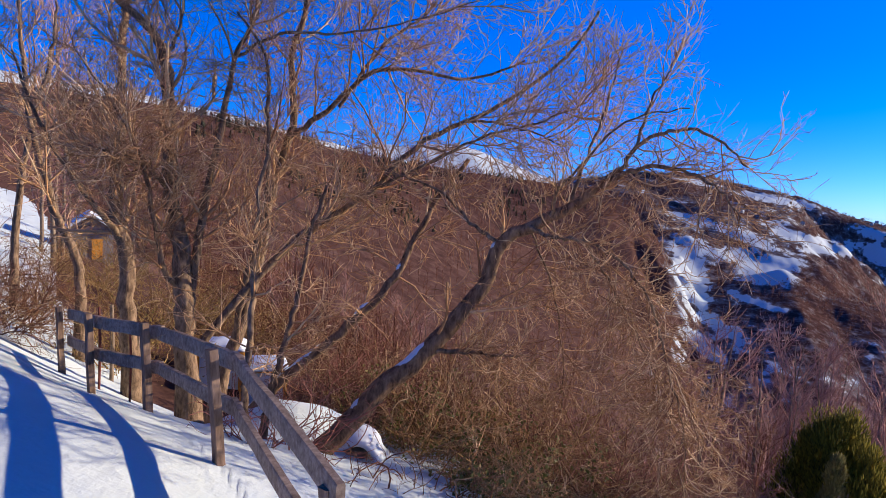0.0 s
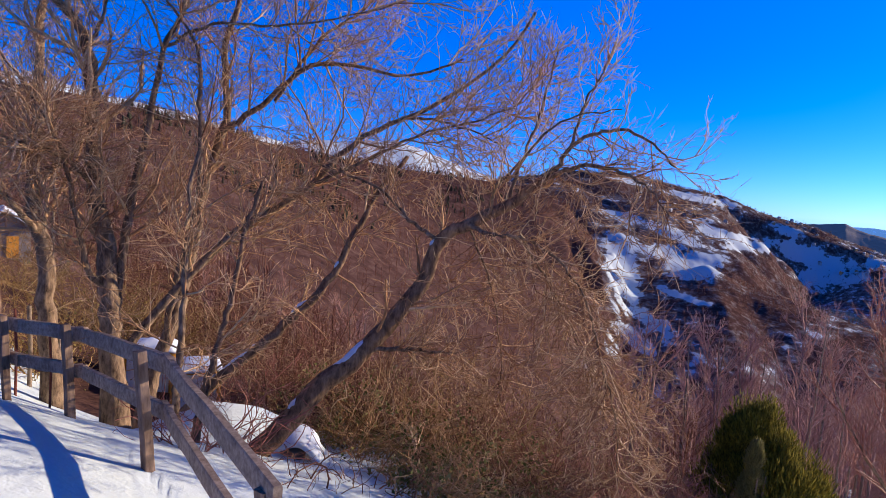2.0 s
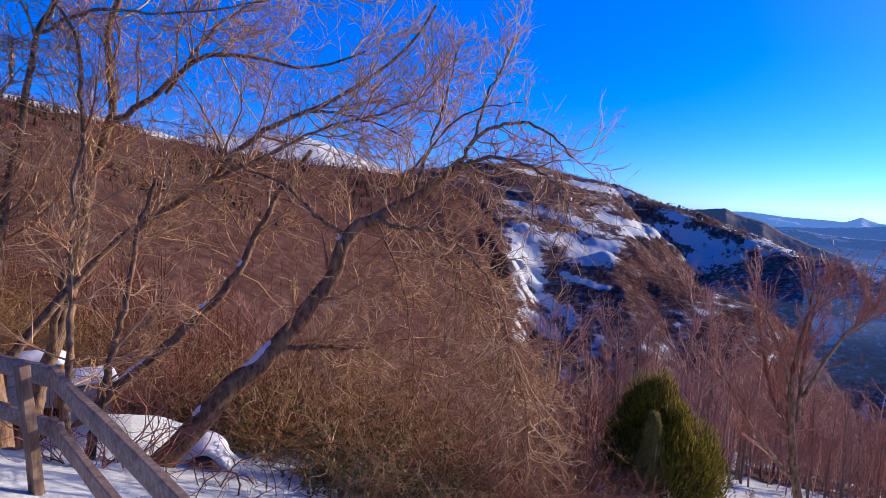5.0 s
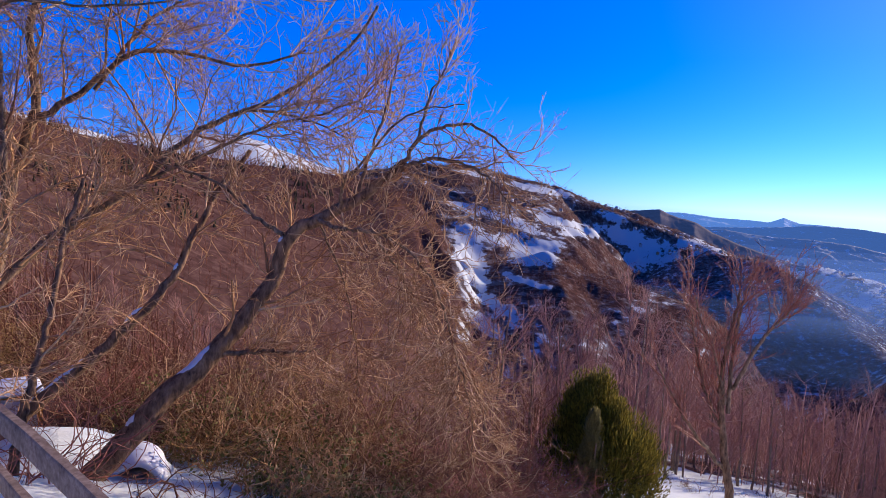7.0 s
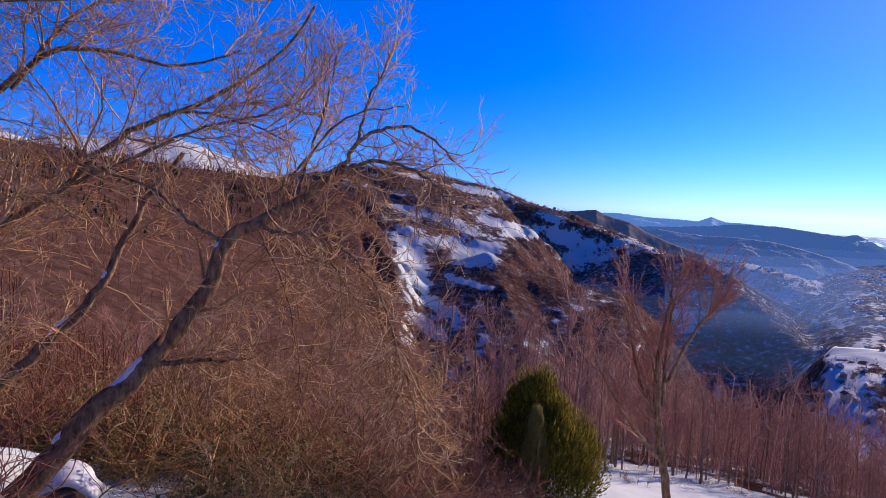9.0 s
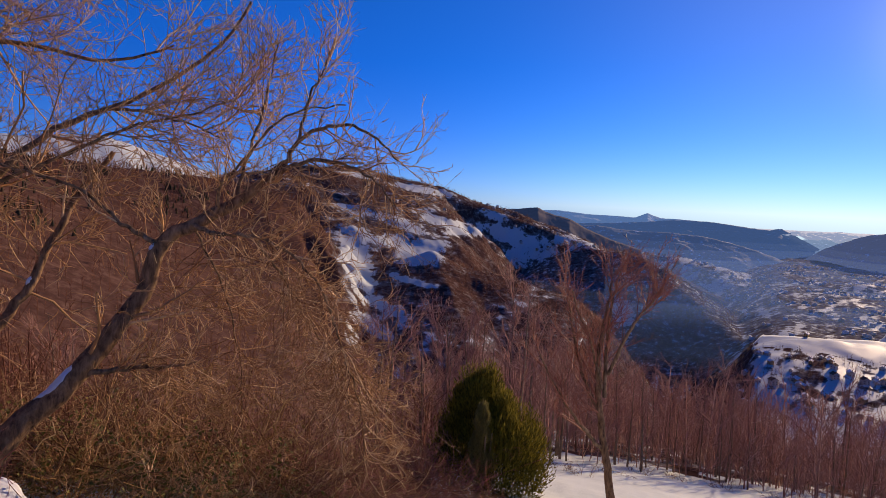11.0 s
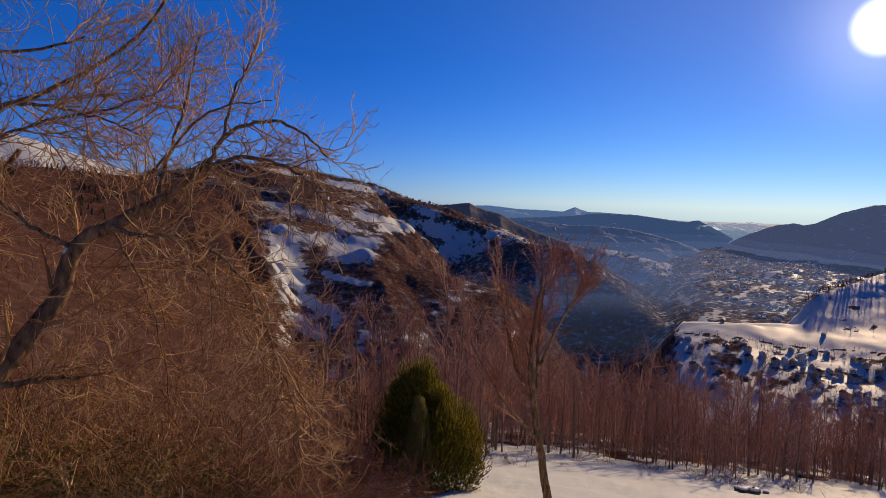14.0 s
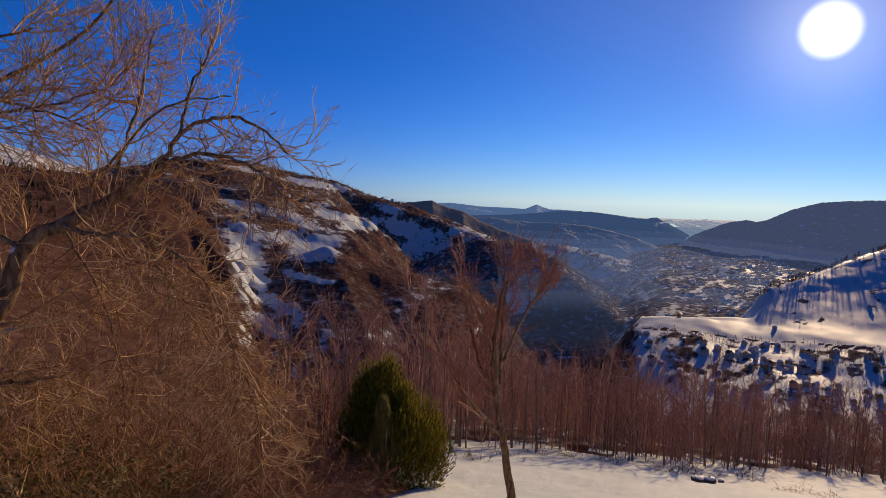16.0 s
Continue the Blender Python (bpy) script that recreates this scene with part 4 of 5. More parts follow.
def juniper(label, at, height, width, rng, mat, lean=0.0):
    top = thing("juniper", at, label, "tree")
    b = Bundle()
    for k in range(5):
        a = rng.uniform(0, 6.28)
        b.add(resample([(0.12 * math.cos(a), 0.12 * math.sin(a), -0.3), (0.2 * math.cos(a), 0.2 * math.sin(a), height * 0.3), (0.3 * math.cos(a), 0.3 * math.sin(a), height * 0.75)], 8)[None], [0.06], [0.02], 6)
    put("trunk", b.mesh("trunk"), M_limb, top)
    t = Bundle()
    nl = 84
    hz = rng.uniform(0.22, 0.95, nl)
    prof = np.sin(np.clip(hz, 0, 1) ** 0.72 * np.pi) ** 0.7 * (1 - 0.4 * hz)
    a = rng.uniform(0, 2 * np.pi, nl)
    c = np.stack([np.cos(a) * prof * width * 0.62, np.sin(a) * prof * width * 0.62, hz * height * rng.uniform(0.9, 1.06, nl)], axis=1)
    c[:, :2] += np.array([0.81, -0.59]) * (0.62 - hz)[:, None] * lean
    for i in range(nl):
        m = 420
        rl = width * rng.uniform(0.12, 0.34) * (1.15 - 0.6 * hz[i])
        d = rng.normal(size=(m, 3))
        d /= np.linalg.norm(d, axis=1, keepdims=True)
        p0 = c[i] + d * rl * rng.uniform(0.5, 1.0, m)[:, None] * np.array([1, 1, 1.5])
        w = d * 0.5 + c[i] * np.array([0.25, 0.25, 0]) / width + np.array([0, 0, 0.9]) + rng.normal(size=(m, 3)) * 0.25
        w /= np.linalg.norm(w, axis=1, keepdims=True)
        ln = rng.uniform(0.07, 0.17, m)[:, None]
        P = np.stack([p0, p0 + w * ln * 0.5, p0 + w * ln], axis=1)
        r = rng.uniform(0.011, 0.022, m)
        t.add(P, r, r * 0.25, 3)
    put("crown", t.mesh("crown"), mat, top, "dense olive-green sprays")
    return top


rng = np.random.RandomState(5)
juniper("dense olive-green juniper on the snowy slope", on_land(35.0, 18.5), 3.55, 2.5, rng, M_juniper, 0.85)
M_juniper_b = islands("grey_juniper_sprays", [(0.15, 0.14, 0.045), (0.24, 0.20, 0.07), (0.11, 0.10, 0.035)], 0.7)
juniper("smaller grey-green juniper in front of another", on_land(34.6, 17.2), 2.7, 0.5, rng, M_juniper_b)


def bare_tree(rng, height, slim=1.0, mat=None, n1=13, twig=0.008, name="bare_tree"):
    """A woodland tree at the origin; returns its Empty."""
    top = thing(name, (0, 0, 0), "slender leafless woodland tree on a snowy slope", "tree", "woodland trees")
    lean = rng.normal(size=2) * 0.05 * height
    line = resample([(0, 0, -0.4), (lean[0] * 0.2, lean[1] * 0.2, height * 0.3), (lean[0] * 0.6, lean[1] * 0.6, height * 0.65), (lean[0], lean[1], height)], 14) + rng.normal(size=(14, 3)) * 0.02
    b = Bundle()
    b.add(line[None], [height * 0.013], [0.012], 7)
    put("trunk", b.mesh("trunk"), M_limb, top)
    t = Bundle()
    pl, rd = line[None][:, 3:], np.array([height * 0.012])
    for k, (c, ln, sp, lf, pt) in enumerate([(n1, (height * 0.18, height * 0.42), (20, 50), (0.4, 1.3), 7), (5, (height * 0.07, height * 0.18), (20, 50), (0.1, 0.9), 4), (4, (height * 0.03, height * 0.09), (20, 50), (0, 0.5), 2)]):
        pl, rd = sprout(rng, pl, rd, c, ln, sp, lf, pt, 0.12, (0.0, 1.0), 0.45 * slim, 0.45)
        rd = np.clip(rd, twig, 0.05)
        t.add(pl, rd, rd * 0.5, 3)
    put("crown", t.mesh("crown"), mat or M_near_wood, top)
    return top


rng = np.random.RandomState(77)
kinds = [bare_tree(rng, h) for h in (7.5, 6.5, 8.5, 5.5, 9.0)]
spots = []
for k in range(150):
    u = k / 140
    if u < 0.62:
        az = rng.uniform(40, 84)
        r = float(np.interp(az, [41, 52, 62, 70, 80], [31, 35, 36, 46, 54])) + rng.uniform(-1, 16)
    elif u > 1:
        az, r = rng.uniform(-44, -30), rng.uniform(15, 30)
    elif u < 0.8:
        az, r = rng.uniform(22, 44), rng.uniform(25, 50)
    else:
        az, r = rng.uniform(-42, 20), rng.uniform(22, 55)
    spots.append((az, r))
spots[6:9] = [(31.2, 24), (29.5, 27), (33.5, 26)]
spots += [(27, 26), (29, 22), (25, 24), (34, 30), (37, 34), (39, 30), (42, 34), (26, 32), (28, 36), (23, 30), (24.5, 19), (38, 26), (30.5, 33), (35.5, 23)]
for k, (az, r) in enumerate(spots):
    src = kinds[k % 5]
    m = Matrix.Translation(on_land(az, r)) @ Matrix.Rotation(rng.uniform(0, 6.28), 4, "Z") @ Matrix.Scale(rng.uniform(0.65, 0.95), 4)
    if k < 5:
        src.matrix_basis = m
    else:
        c = copy_thing(src, m)
        c.scale = [rng.uniform(0.6, 0.9) * (1.35 if 22 < az < 40 else 0.85 if az > 45 else 1.0)] * 3


# ---- distant woods, each one sheet of countless trees ----
def woods(name, label, rng, az, r, n, height, branches, two, mat, test, tries=3):
    a = np.radians(rng.uniform(az[0], az[1], n * tries))
    rr = np.sqrt(rng.uniform(r[0] ** 2, r[1] ** 2, n * tries))
    x, y = rr * np.sin(a), rr * np.cos(a)
    z, w = land(x, y)
    ok = test(x, y, z, w)
    x, y, z = x[ok][:n], y[ok][:n], z[ok][:n]
    m = len(x)
    h = rng.uniform(height[0], height[1], m)
    base = np.stack([x, y, z - 0.5], axis=1)
    leanv = np.stack([rng.normal(size=m) * 0.06 * h, rng.normal(size=m) * 0.06 * h, h], axis=1)
    t = Bundle()
    P = np.stack([base, base + leanv * 0.5, base + leanv], axis=1)
    t.add(P if two else P[:, ::2], np.where(rr[ok][:n] < 200, h * 0.004, h * 0.014) + 0.015, np.full(m, 0.02), 3)
    pl, rd = sprout(rng, P, h * 0.012, branches, (h.mean() * 0.25, h.mean() * 0.5), (25, 75), (0.1, 1.0), 3 if two else 2, 0.12, (0.12, 1.0), 0.6, 0.4)
    rd = np.where(rr[ok][:n].repeat(branches) < 200, np.minimum(rd, 0.03), rd)
    rd = np.maximum(rd, rr[ok][:n].repeat(branches) * 0.0003)
    t.add(pl, rd, rd * 0.4, 3)
    if two:
        p2, r2 = sprout(rng, pl, rd, two, (h.mean() * 0.08, h.mean() * 0.24), (20, 65), (-0.1, 0.8), 3, 0.2, (0.15, 1.0), 0.6)
        t.add(p2, np.clip(r2, 0.009, 0.016), np.full(len(r2), 0.005), 3)
    ob = put(name, t.mesh(name), mat)
    return tagged(ob, label, "woods", kind="stuff")


rng = np.random.RandomState(101)
# paler than bare_forest, in place of haze over far shaded trees
M_hazed_wood = islands("hazed_bare_trees", [(0.10, 0.07, 0.055), (0.22, 0.16, 0.13), (0.15, 0.10, 0.08), (0.30, 0.24, 0.20)], 0.9)
woods("bare_woods", "leafless brown woods across the valley slope", rng, (-46, 32), (45, 180), 600, (7, 11), 9, 4, M_forest, lambda x, y, z, w: fence_side(x, y) < -12)
woods("bare_woods", "leafless woods below the snowy meadow", rng, (22, 90), (30, 85), 900, (4.5, 7.0), 10, 8, M_near_wood, lambda x, y, z, w: (fence_side(x, y) < -12) & (np.hypot(x, y) > meadow_edge(x, y)))
woods("bare_woods", "leafless brown woods below the fence", rng, (-46, 30), (19, 50), 420, (3.5, 6.0), 10, 5, M_forest, lambda x, y, z, w: fence_side(x, y) < -9)
woods("undergrowth", "low brown undergrowth between the woodland trees", rng, (24, 88), (31, 60), 600, (1.6, 3.6), 9, 4, M_near_wood, lambda x, y, z, w: (fence_side(x, y) < -12) & (np.hypot(x, y) > meadow_edge(x, y) + 1))
woods("bare_woods", "leafless brown woods covering the hillside", rng, (-50, 32), (180, 1100), 4800, (8, 12), 7, 0, M_forest, lambda x, y, z, w: (w <= 1) & (fence_side(x, y) < -12) & (cover(x, y, z, w) < 0.42))
woods("bare_woods", "leafless brown woods on the middle spur", rng, (18, 90), (110, 2300), 3200, (7, 10), 6, 0, M_forest, lambda x, y, z, w: (w == 0) & (np.hypot(x, y) < 650) | (w == 5) & (cover(x, y, z, w) < 0.44))
woods("bare_woods", "leafless woods on the spurs above the gorge", rng, (24, 60), (1000, 2250), 5200, (7, 11), 3, 0, M_forest, lambda x, y, z, w: ((w == 5) | (w == 6) | (w == 9) | (w == 10)) & (cover(x, y, z, w) < 0.44))
woods("bare_woods", "dark trees between the village houses", rng, (55, 84), (640, 1500), 2400, (4, 8), 5, 0, M_hazed_wood, lambda x, y, z, w: ((w == 7) & (fractal(x, y, 120, 3, 41) > 0.08) & (np.hypot(x, y) < 895)) | ((cover(x, y, z, w) < 0.47) & ((w == 7) | (w == 8))))
woods("bare_woods", "dark wood patches on the sunny flank", rng, (12, 46), (900, 2500), 5000, (6, 10), 4, 0, M_hazed_wood, lambda x, y, z, w: ((w == 4) | (w == 9)) & (cover(x, y, z, w) < 0.44))

woods("tree_row", "row of bare trees along the crest of a snowy spur", rng, (66.8, 81), (1120, 1690), 420, (6, 10), 7, 0, M_hazed_wood, lambda x, y, z, w: (w == 8) & (np.abs(np.interp(np.degrees(np.arctan2(x, y)), [67.1, 69.4, 71.3, 73, 75.3, 81], [1150, 1200, 1260, 1320, 1400, 1671]) - np.hypot(x, y)) < 8), 60)


def conifers(name, label, rng, az, r, n, height, test):
    """Dark firs: stacked ragged cones, joined."""
    a = np.radians(rng.uniform(az[0], az[1], n * 3))
    rr = np.sqrt(rng.uniform(r[0] ** 2, r[1] ** 2, n * 3))
    x, y = rr * np.sin(a), rr * np.cos(a)
    z, w = land(x, y)
    ok = test(x, y, z, w)
    x, y, z = x[ok][:n], y[ok][:n], z[ok][:n]
    m = len(x)
    h = rng.uniform(height[0], height[1], m)
    t = Bundle()
    base = np.stack([x, y, z - 0.5], axis=1)
    up = np.stack([np.zeros(m), np.zeros(m), h], axis=1)
    for lo, hi, wd in ((0.1, 0.5, 0.24), (0.32, 0.75, 0.18), (0.58, 1.0, 0.12)):
        jit = rng.normal(size=(m, 3)) * 0.15
        t.add(np.stack([base + up * lo, base + up * hi + jit], axis=1), h * wd * rng.uniform(0.8, 1.2, m), np.full(m, 0.05), 6)
    ob = put(name, t.mesh(name), M_fir, None, "", False)
    return tagged(ob, label, "woods", kind="stuff")


M_fir = islands("fir_needles", [(0.03, 0.03, 0.018), (0.05, 0.045, 0.025), (0.04, 0.035, 0.02)], 0.9)
conifers("fir_woods", "dark firs along the top of the hill", rng, (-22, 14), (420, 1050), 1300, (5, 8), lambda x, y, z, w: (w == 1) & (z > -22 + 30 * fractal(x, y, 200, 3, 51)) & (fractal(x, y, 110, 3, 52) > 0.12))


# ---- fence ----
def plank(name, a, b, width, thick, mat, parent, rng, up=(0, 0, 1), label=""):
    """A sawn board from a to b, a little uneven, in its parent's space."""
    a, b = Vector(a), Vector(b)
    t = (b - a).normalized()
    side = t.cross(Vector(up)).normalized()
    u = side.cross(t)
    bm = bmesh.new()
    rings = []
    n = 7
    for k in range(n):
        c = a.lerp(b, k / (n - 1)) + u * rng.normal() * 0.004 + side * rng.normal() * 0.003
        w, th = width / 2 * (1 + rng.normal() * 0.03), thick / 2 * (1 + rng.normal() * 0.04)
        e = 0.18
        ring = [c + side * (sx * th) + u * (sy * w) for sx, sy in ((-1, -1 + e), (-1 + e, -1), (1 - e, -1), (1, -1 + e), (1, 1 - e), (1 - e, 1), (-1 + e, 1), (-1, 1 - e))]
        rings.append([bm.verts.new(p) for p in ring])
    for r0, r1 in zip(rings[:-1], rings[1:]):
        for i in range(8):
            bm.faces.new((r0[i], r0[(i + 1) % 8], r1[(i + 1) % 8], r1[i]))
    bm.faces.new(rings[0][::-1])
    bm.faces.new(rings[-1])
    bmesh.ops.recalc_face_normals(bm, faces=bm.faces)
    return part(name, bm, mat, parent, label)


rng = np.random.RandomState(3)
POSTS = [(-5.03, 8.34, 0.92), (-3.86, 6.97, 0.92), (-2.88, 6.27, 0.92), (-1.6, 4.8, 0.94), (-0.33, 2.92, 0.82)]
fence = thing("wooden_fence", (-1.6, 4.8, land_z(-1.6, 4.8)), "weathered grey wooden post-and-rail fence standing in snow", "fence")
fo = Vector(fence.location)
tops = []
for x, y, h in POSTS:
    z = land_z(x, y)
    tops.append(Vector((x, y, z)))
    plank("post", Vector((x, y, z - 0.4)) - fo, Vector((x - 0.12 + rng.normal() * 0.02, y + rng.normal() * 0.03, z + h)) - fo, 0.085, 0.075, M_post, fence, rng, (0.7, -0.7, 0))
for (a, b), off in zip(zip(tops[:-1], tops[1:]), (-0.085, -0.085, -0.085, 0.10)):
    d = (b - a).normalized()
    n = Vector((d.y, -d.x, 0)).normalized()
    for hz, wd in ((0.82, 0.14), (0.44, 0.13)):
        plank("rail", a + Vector((0, 0, hz)) - fo - n * 0.085 - d * 0.12, b + Vector((0, 0, hz)) - fo + n * off + d * 0.06, wd, 0.05, M_plank, fence, rng)


def stake(x, y, h, r, mat, label):
    z = land_z(x, y)
    top = thing("stake", (x, y, z), label, "stake")
    b = Bundle()
    b.add(np.array([[(0, 0, -0.2), (0.01, 0, h * 0.5), (-0.02, 0.01, h)]]), [r], [r * 0.9], 8)
    put("pole", b.mesh("pole"), mat, top)
    return top


M_rust = grained("rusty_iron", (0.10, 0.03, 0.02), (0.20, 0.07, 0.05), 20, 0.8, None, 0.002)
M_yellow = grained("yellow_tag", (0.6, 0.45, 0.05), (0.7, 0.55, 0.08), 10, 0.6, None, 0)
st = stake(-4.55, 8.35, 1.15, 0.018, M_rust, "thin rusty iron stake with a yellow tag")
bm = bmesh.new()
bmesh.ops.create_cone(bm, segments=10, radius1=0.03, radius2=0.022, depth=0.12, cap_ends=True)
bmesh.ops.translate(bm, verts=bm.verts, vec=(0, 0, 0.95))
part("tag", bm, M_yellow, st, "yellow tag")
stake(-4.05, 8.2, 1.1, 0.016, M_rust, "thin rusty iron stake behind the fence")
stake(-5.35, 10.2, 1.3, 0.035, M_limb, "bare wooden stake beside the path")
stake(-5.0, 10.4, 1.2, 0.03, M_limb, "bare wooden stake beside the path")

# a snow arch beside the leaning trunk; an added stone darkens its hollow
bx, by = -0.93, 7.92
bz = land_z(bx, by)
snow_arch = thing("snow_arch", (bx, by, bz), "brown stone standing in for the dark hollow under a snow arch", "rock")
M_stone = grained("brown_stone", (0.09, 0.06, 0.045), (0.20, 0.14, 0.10), 6, 0.9, None, 0.02)
bm = bmesh.new()
bmesh.ops.create_icosphere(bm, subdivisions=4, radius=1)
for v in bm.verts:
    k = 1 + 0.22 * noise.noise(v.co * 1.6) + 0.06 * noise.noise(v.co * 6)
    v.co = (v.co.x * 0.2 * k, v.co.y * 0.2 * k, v.co.z * 0.12 * k)
part("stone", bm, M_stone, snow_arch, "", True)
bm = bmesh.new()
rows_ = []
for a_ in np.linspace(-0.25, math.pi + 0.25, 26):
    row = []
    for d_ in np.linspace(0, 1, 9):
        out = 1 + 0.10 * noise.noise(Vector((a_ * 1.3, d_ * 2, 5))) + 0.10 * math.exp(-((a_ - 1.35) / 0.5) ** 2)
        w_ = 0.25 + 0.06 * math.sin(math.pi * min(1, d_ * 1.1))
        row.append(bm.verts.new((math.cos(a_) * w_ * out + 0.03, -0.2 + d_ * 0.6, math.sin(a_) * (0.20 + 0.03 * d_) * out - 0.05)))
    rows_.append(row)
for p_, q_ in zip(rows_[:-1], rows_[1:]):
    for m_ in range(8):
        bm.faces.new((p_[m_], q_[m_], q_[m_ + 1], p_[m_ + 1]))
bmesh.ops.recalc_face_normals(bm, faces=bm.faces)
bmesh.ops.solidify(bm, geom=bm.faces[:], thickness=-0.05)
part("snow_cap", bm, M_snowlump, snow_arch, "thin arch of snow", True)


# low stones under snow at the edge of the meadow
px, py, pz = on_land(64.3, 31.5)
pile = thing("stone_pile", (px, py, pz), "low pile of dark stones half buried in snow", "rocks")
for k, (dx, dy, s) in enumerate([(-0.75, 0.1, 0.24), (-0.25, -0.15, 0.30), (0.4, 0.1, 0.22), (0.95, -0.1, 0.18), (-0.4, 0.5, 0.22), (0.1, 0.35, 0.26), (0.7, 0.4, 0.16)]):
    dz = land_z(px + dx, py + dy) - pz
    bm = bmesh.new()
    bmesh.ops.create_icosphere(bm, subdivisions=3, radius=1)
    for v in bm.verts:
        q = 1 + 0.5 * noise.noise(v.co * 1.5 + Vector((k * 4.0, 0, 0))) + 0.16 * noise.noise(v.co * 4)
        v.co = (v.co.x * s * q + dx, v.co.y * s * 0.8 * q + dy, v.co.z * s * 0.7 * q + dz + 0.06)
    part("stone", bm, M_stone, pile, "", True)
    bm = bmesh.new()
    bmesh.ops.create_icosphere(bm, subdivisions=3, radius=1)
    for v in bm.verts:
        q = 1 + 0.2 * noise.noise(v.co * 1.7 + Vector((k * 3.0, 2, 0)))
        v.co = (v.co.x * s * 0.85 * q + dx - 0.03, v.co.y * s * 0.7 * q + dy, max(v.co.z, -0.2) * s * 0.22 * q + dz + 0.06 + s * 0.58)
    part("snow_cap", bm, M_snowlump, pile, "rounded cap of snow", True)


# ---- far ranges, the backdrop ----
def far_range(name, label, pts, r, slope, colour, air, seed, patch=0.6, depth=520):
    """A distant ridge: crest (az, el) at distance r, falling to both sides; air is its haze, as emission."""
    a = np.arange(pts[0][0], pts[-1][0], 0.08)
    el = np.interp(a, [p[0] for p in pts], [p[1] for p in pts])
    crest = 2.3 + r * np.tan(np.radians(el))
    off = np.linspace(-depth, 240, 48)
    A, O = np.meshgrid(np.radians(a), off, indexing="ij")
    R_ = r + O
    x, y = R_ * np.sin(A), R_ * np.cos(A)
    z = crest[:, None] - slope * np.abs(O) + fractal(x, y, 320, 4, seed) * np.minimum(np.abs(O) * 0.12, 40) + fractal(x, y, 60, 3, seed + 1) * 2.2
    n, m = A.shape
    i = np.arange(n * m).reshape(n, m)
    q = np.stack([i[:-1, :-1], i[:-1, 1:], i[1:, 1:], i[1:, :-1]], axis=-1).reshape(-1, 4)
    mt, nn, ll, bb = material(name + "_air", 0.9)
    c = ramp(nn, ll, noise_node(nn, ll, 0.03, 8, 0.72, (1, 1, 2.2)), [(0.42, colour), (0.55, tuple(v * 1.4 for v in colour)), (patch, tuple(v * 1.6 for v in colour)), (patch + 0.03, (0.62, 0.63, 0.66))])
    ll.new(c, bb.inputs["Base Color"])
    # the range glows faintly in blue, standing in for haze before it
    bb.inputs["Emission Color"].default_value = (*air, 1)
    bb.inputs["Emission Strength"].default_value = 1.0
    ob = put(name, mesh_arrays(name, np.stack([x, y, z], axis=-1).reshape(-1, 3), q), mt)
    return tagged(ob, label, "mountains", kind="structure")


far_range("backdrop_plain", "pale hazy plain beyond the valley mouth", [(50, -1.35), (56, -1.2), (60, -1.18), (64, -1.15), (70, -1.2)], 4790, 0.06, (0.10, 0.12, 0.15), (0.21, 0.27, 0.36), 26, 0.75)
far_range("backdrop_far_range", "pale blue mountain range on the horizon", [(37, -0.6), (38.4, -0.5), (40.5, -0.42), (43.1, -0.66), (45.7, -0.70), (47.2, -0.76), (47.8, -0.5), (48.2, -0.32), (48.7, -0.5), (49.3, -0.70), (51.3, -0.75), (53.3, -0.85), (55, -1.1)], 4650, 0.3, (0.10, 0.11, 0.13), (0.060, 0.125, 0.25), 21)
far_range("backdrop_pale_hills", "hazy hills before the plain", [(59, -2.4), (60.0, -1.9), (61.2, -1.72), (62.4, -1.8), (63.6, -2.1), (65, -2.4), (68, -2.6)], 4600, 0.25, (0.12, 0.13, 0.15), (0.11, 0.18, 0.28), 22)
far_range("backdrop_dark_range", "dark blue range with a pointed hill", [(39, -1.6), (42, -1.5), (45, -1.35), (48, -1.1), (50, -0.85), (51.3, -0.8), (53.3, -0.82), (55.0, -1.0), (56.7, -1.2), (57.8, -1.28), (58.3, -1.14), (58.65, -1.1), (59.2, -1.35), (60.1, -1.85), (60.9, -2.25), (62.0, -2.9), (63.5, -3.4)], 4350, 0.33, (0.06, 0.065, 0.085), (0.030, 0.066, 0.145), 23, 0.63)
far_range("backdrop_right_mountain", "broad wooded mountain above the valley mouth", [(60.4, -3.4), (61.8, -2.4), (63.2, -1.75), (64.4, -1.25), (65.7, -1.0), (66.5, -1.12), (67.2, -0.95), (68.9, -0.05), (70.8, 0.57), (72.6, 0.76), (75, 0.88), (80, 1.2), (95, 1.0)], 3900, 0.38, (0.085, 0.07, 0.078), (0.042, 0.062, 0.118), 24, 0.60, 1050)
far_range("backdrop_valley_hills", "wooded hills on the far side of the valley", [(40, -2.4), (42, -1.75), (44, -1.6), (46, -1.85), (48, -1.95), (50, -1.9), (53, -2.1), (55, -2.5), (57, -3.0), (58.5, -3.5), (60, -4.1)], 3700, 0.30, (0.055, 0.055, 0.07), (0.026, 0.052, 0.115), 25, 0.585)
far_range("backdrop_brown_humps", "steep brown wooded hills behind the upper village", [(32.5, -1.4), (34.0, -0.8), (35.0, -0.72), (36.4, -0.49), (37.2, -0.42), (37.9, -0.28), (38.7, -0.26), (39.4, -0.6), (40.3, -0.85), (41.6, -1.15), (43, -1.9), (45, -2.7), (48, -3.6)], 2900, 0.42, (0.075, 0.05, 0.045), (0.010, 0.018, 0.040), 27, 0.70)


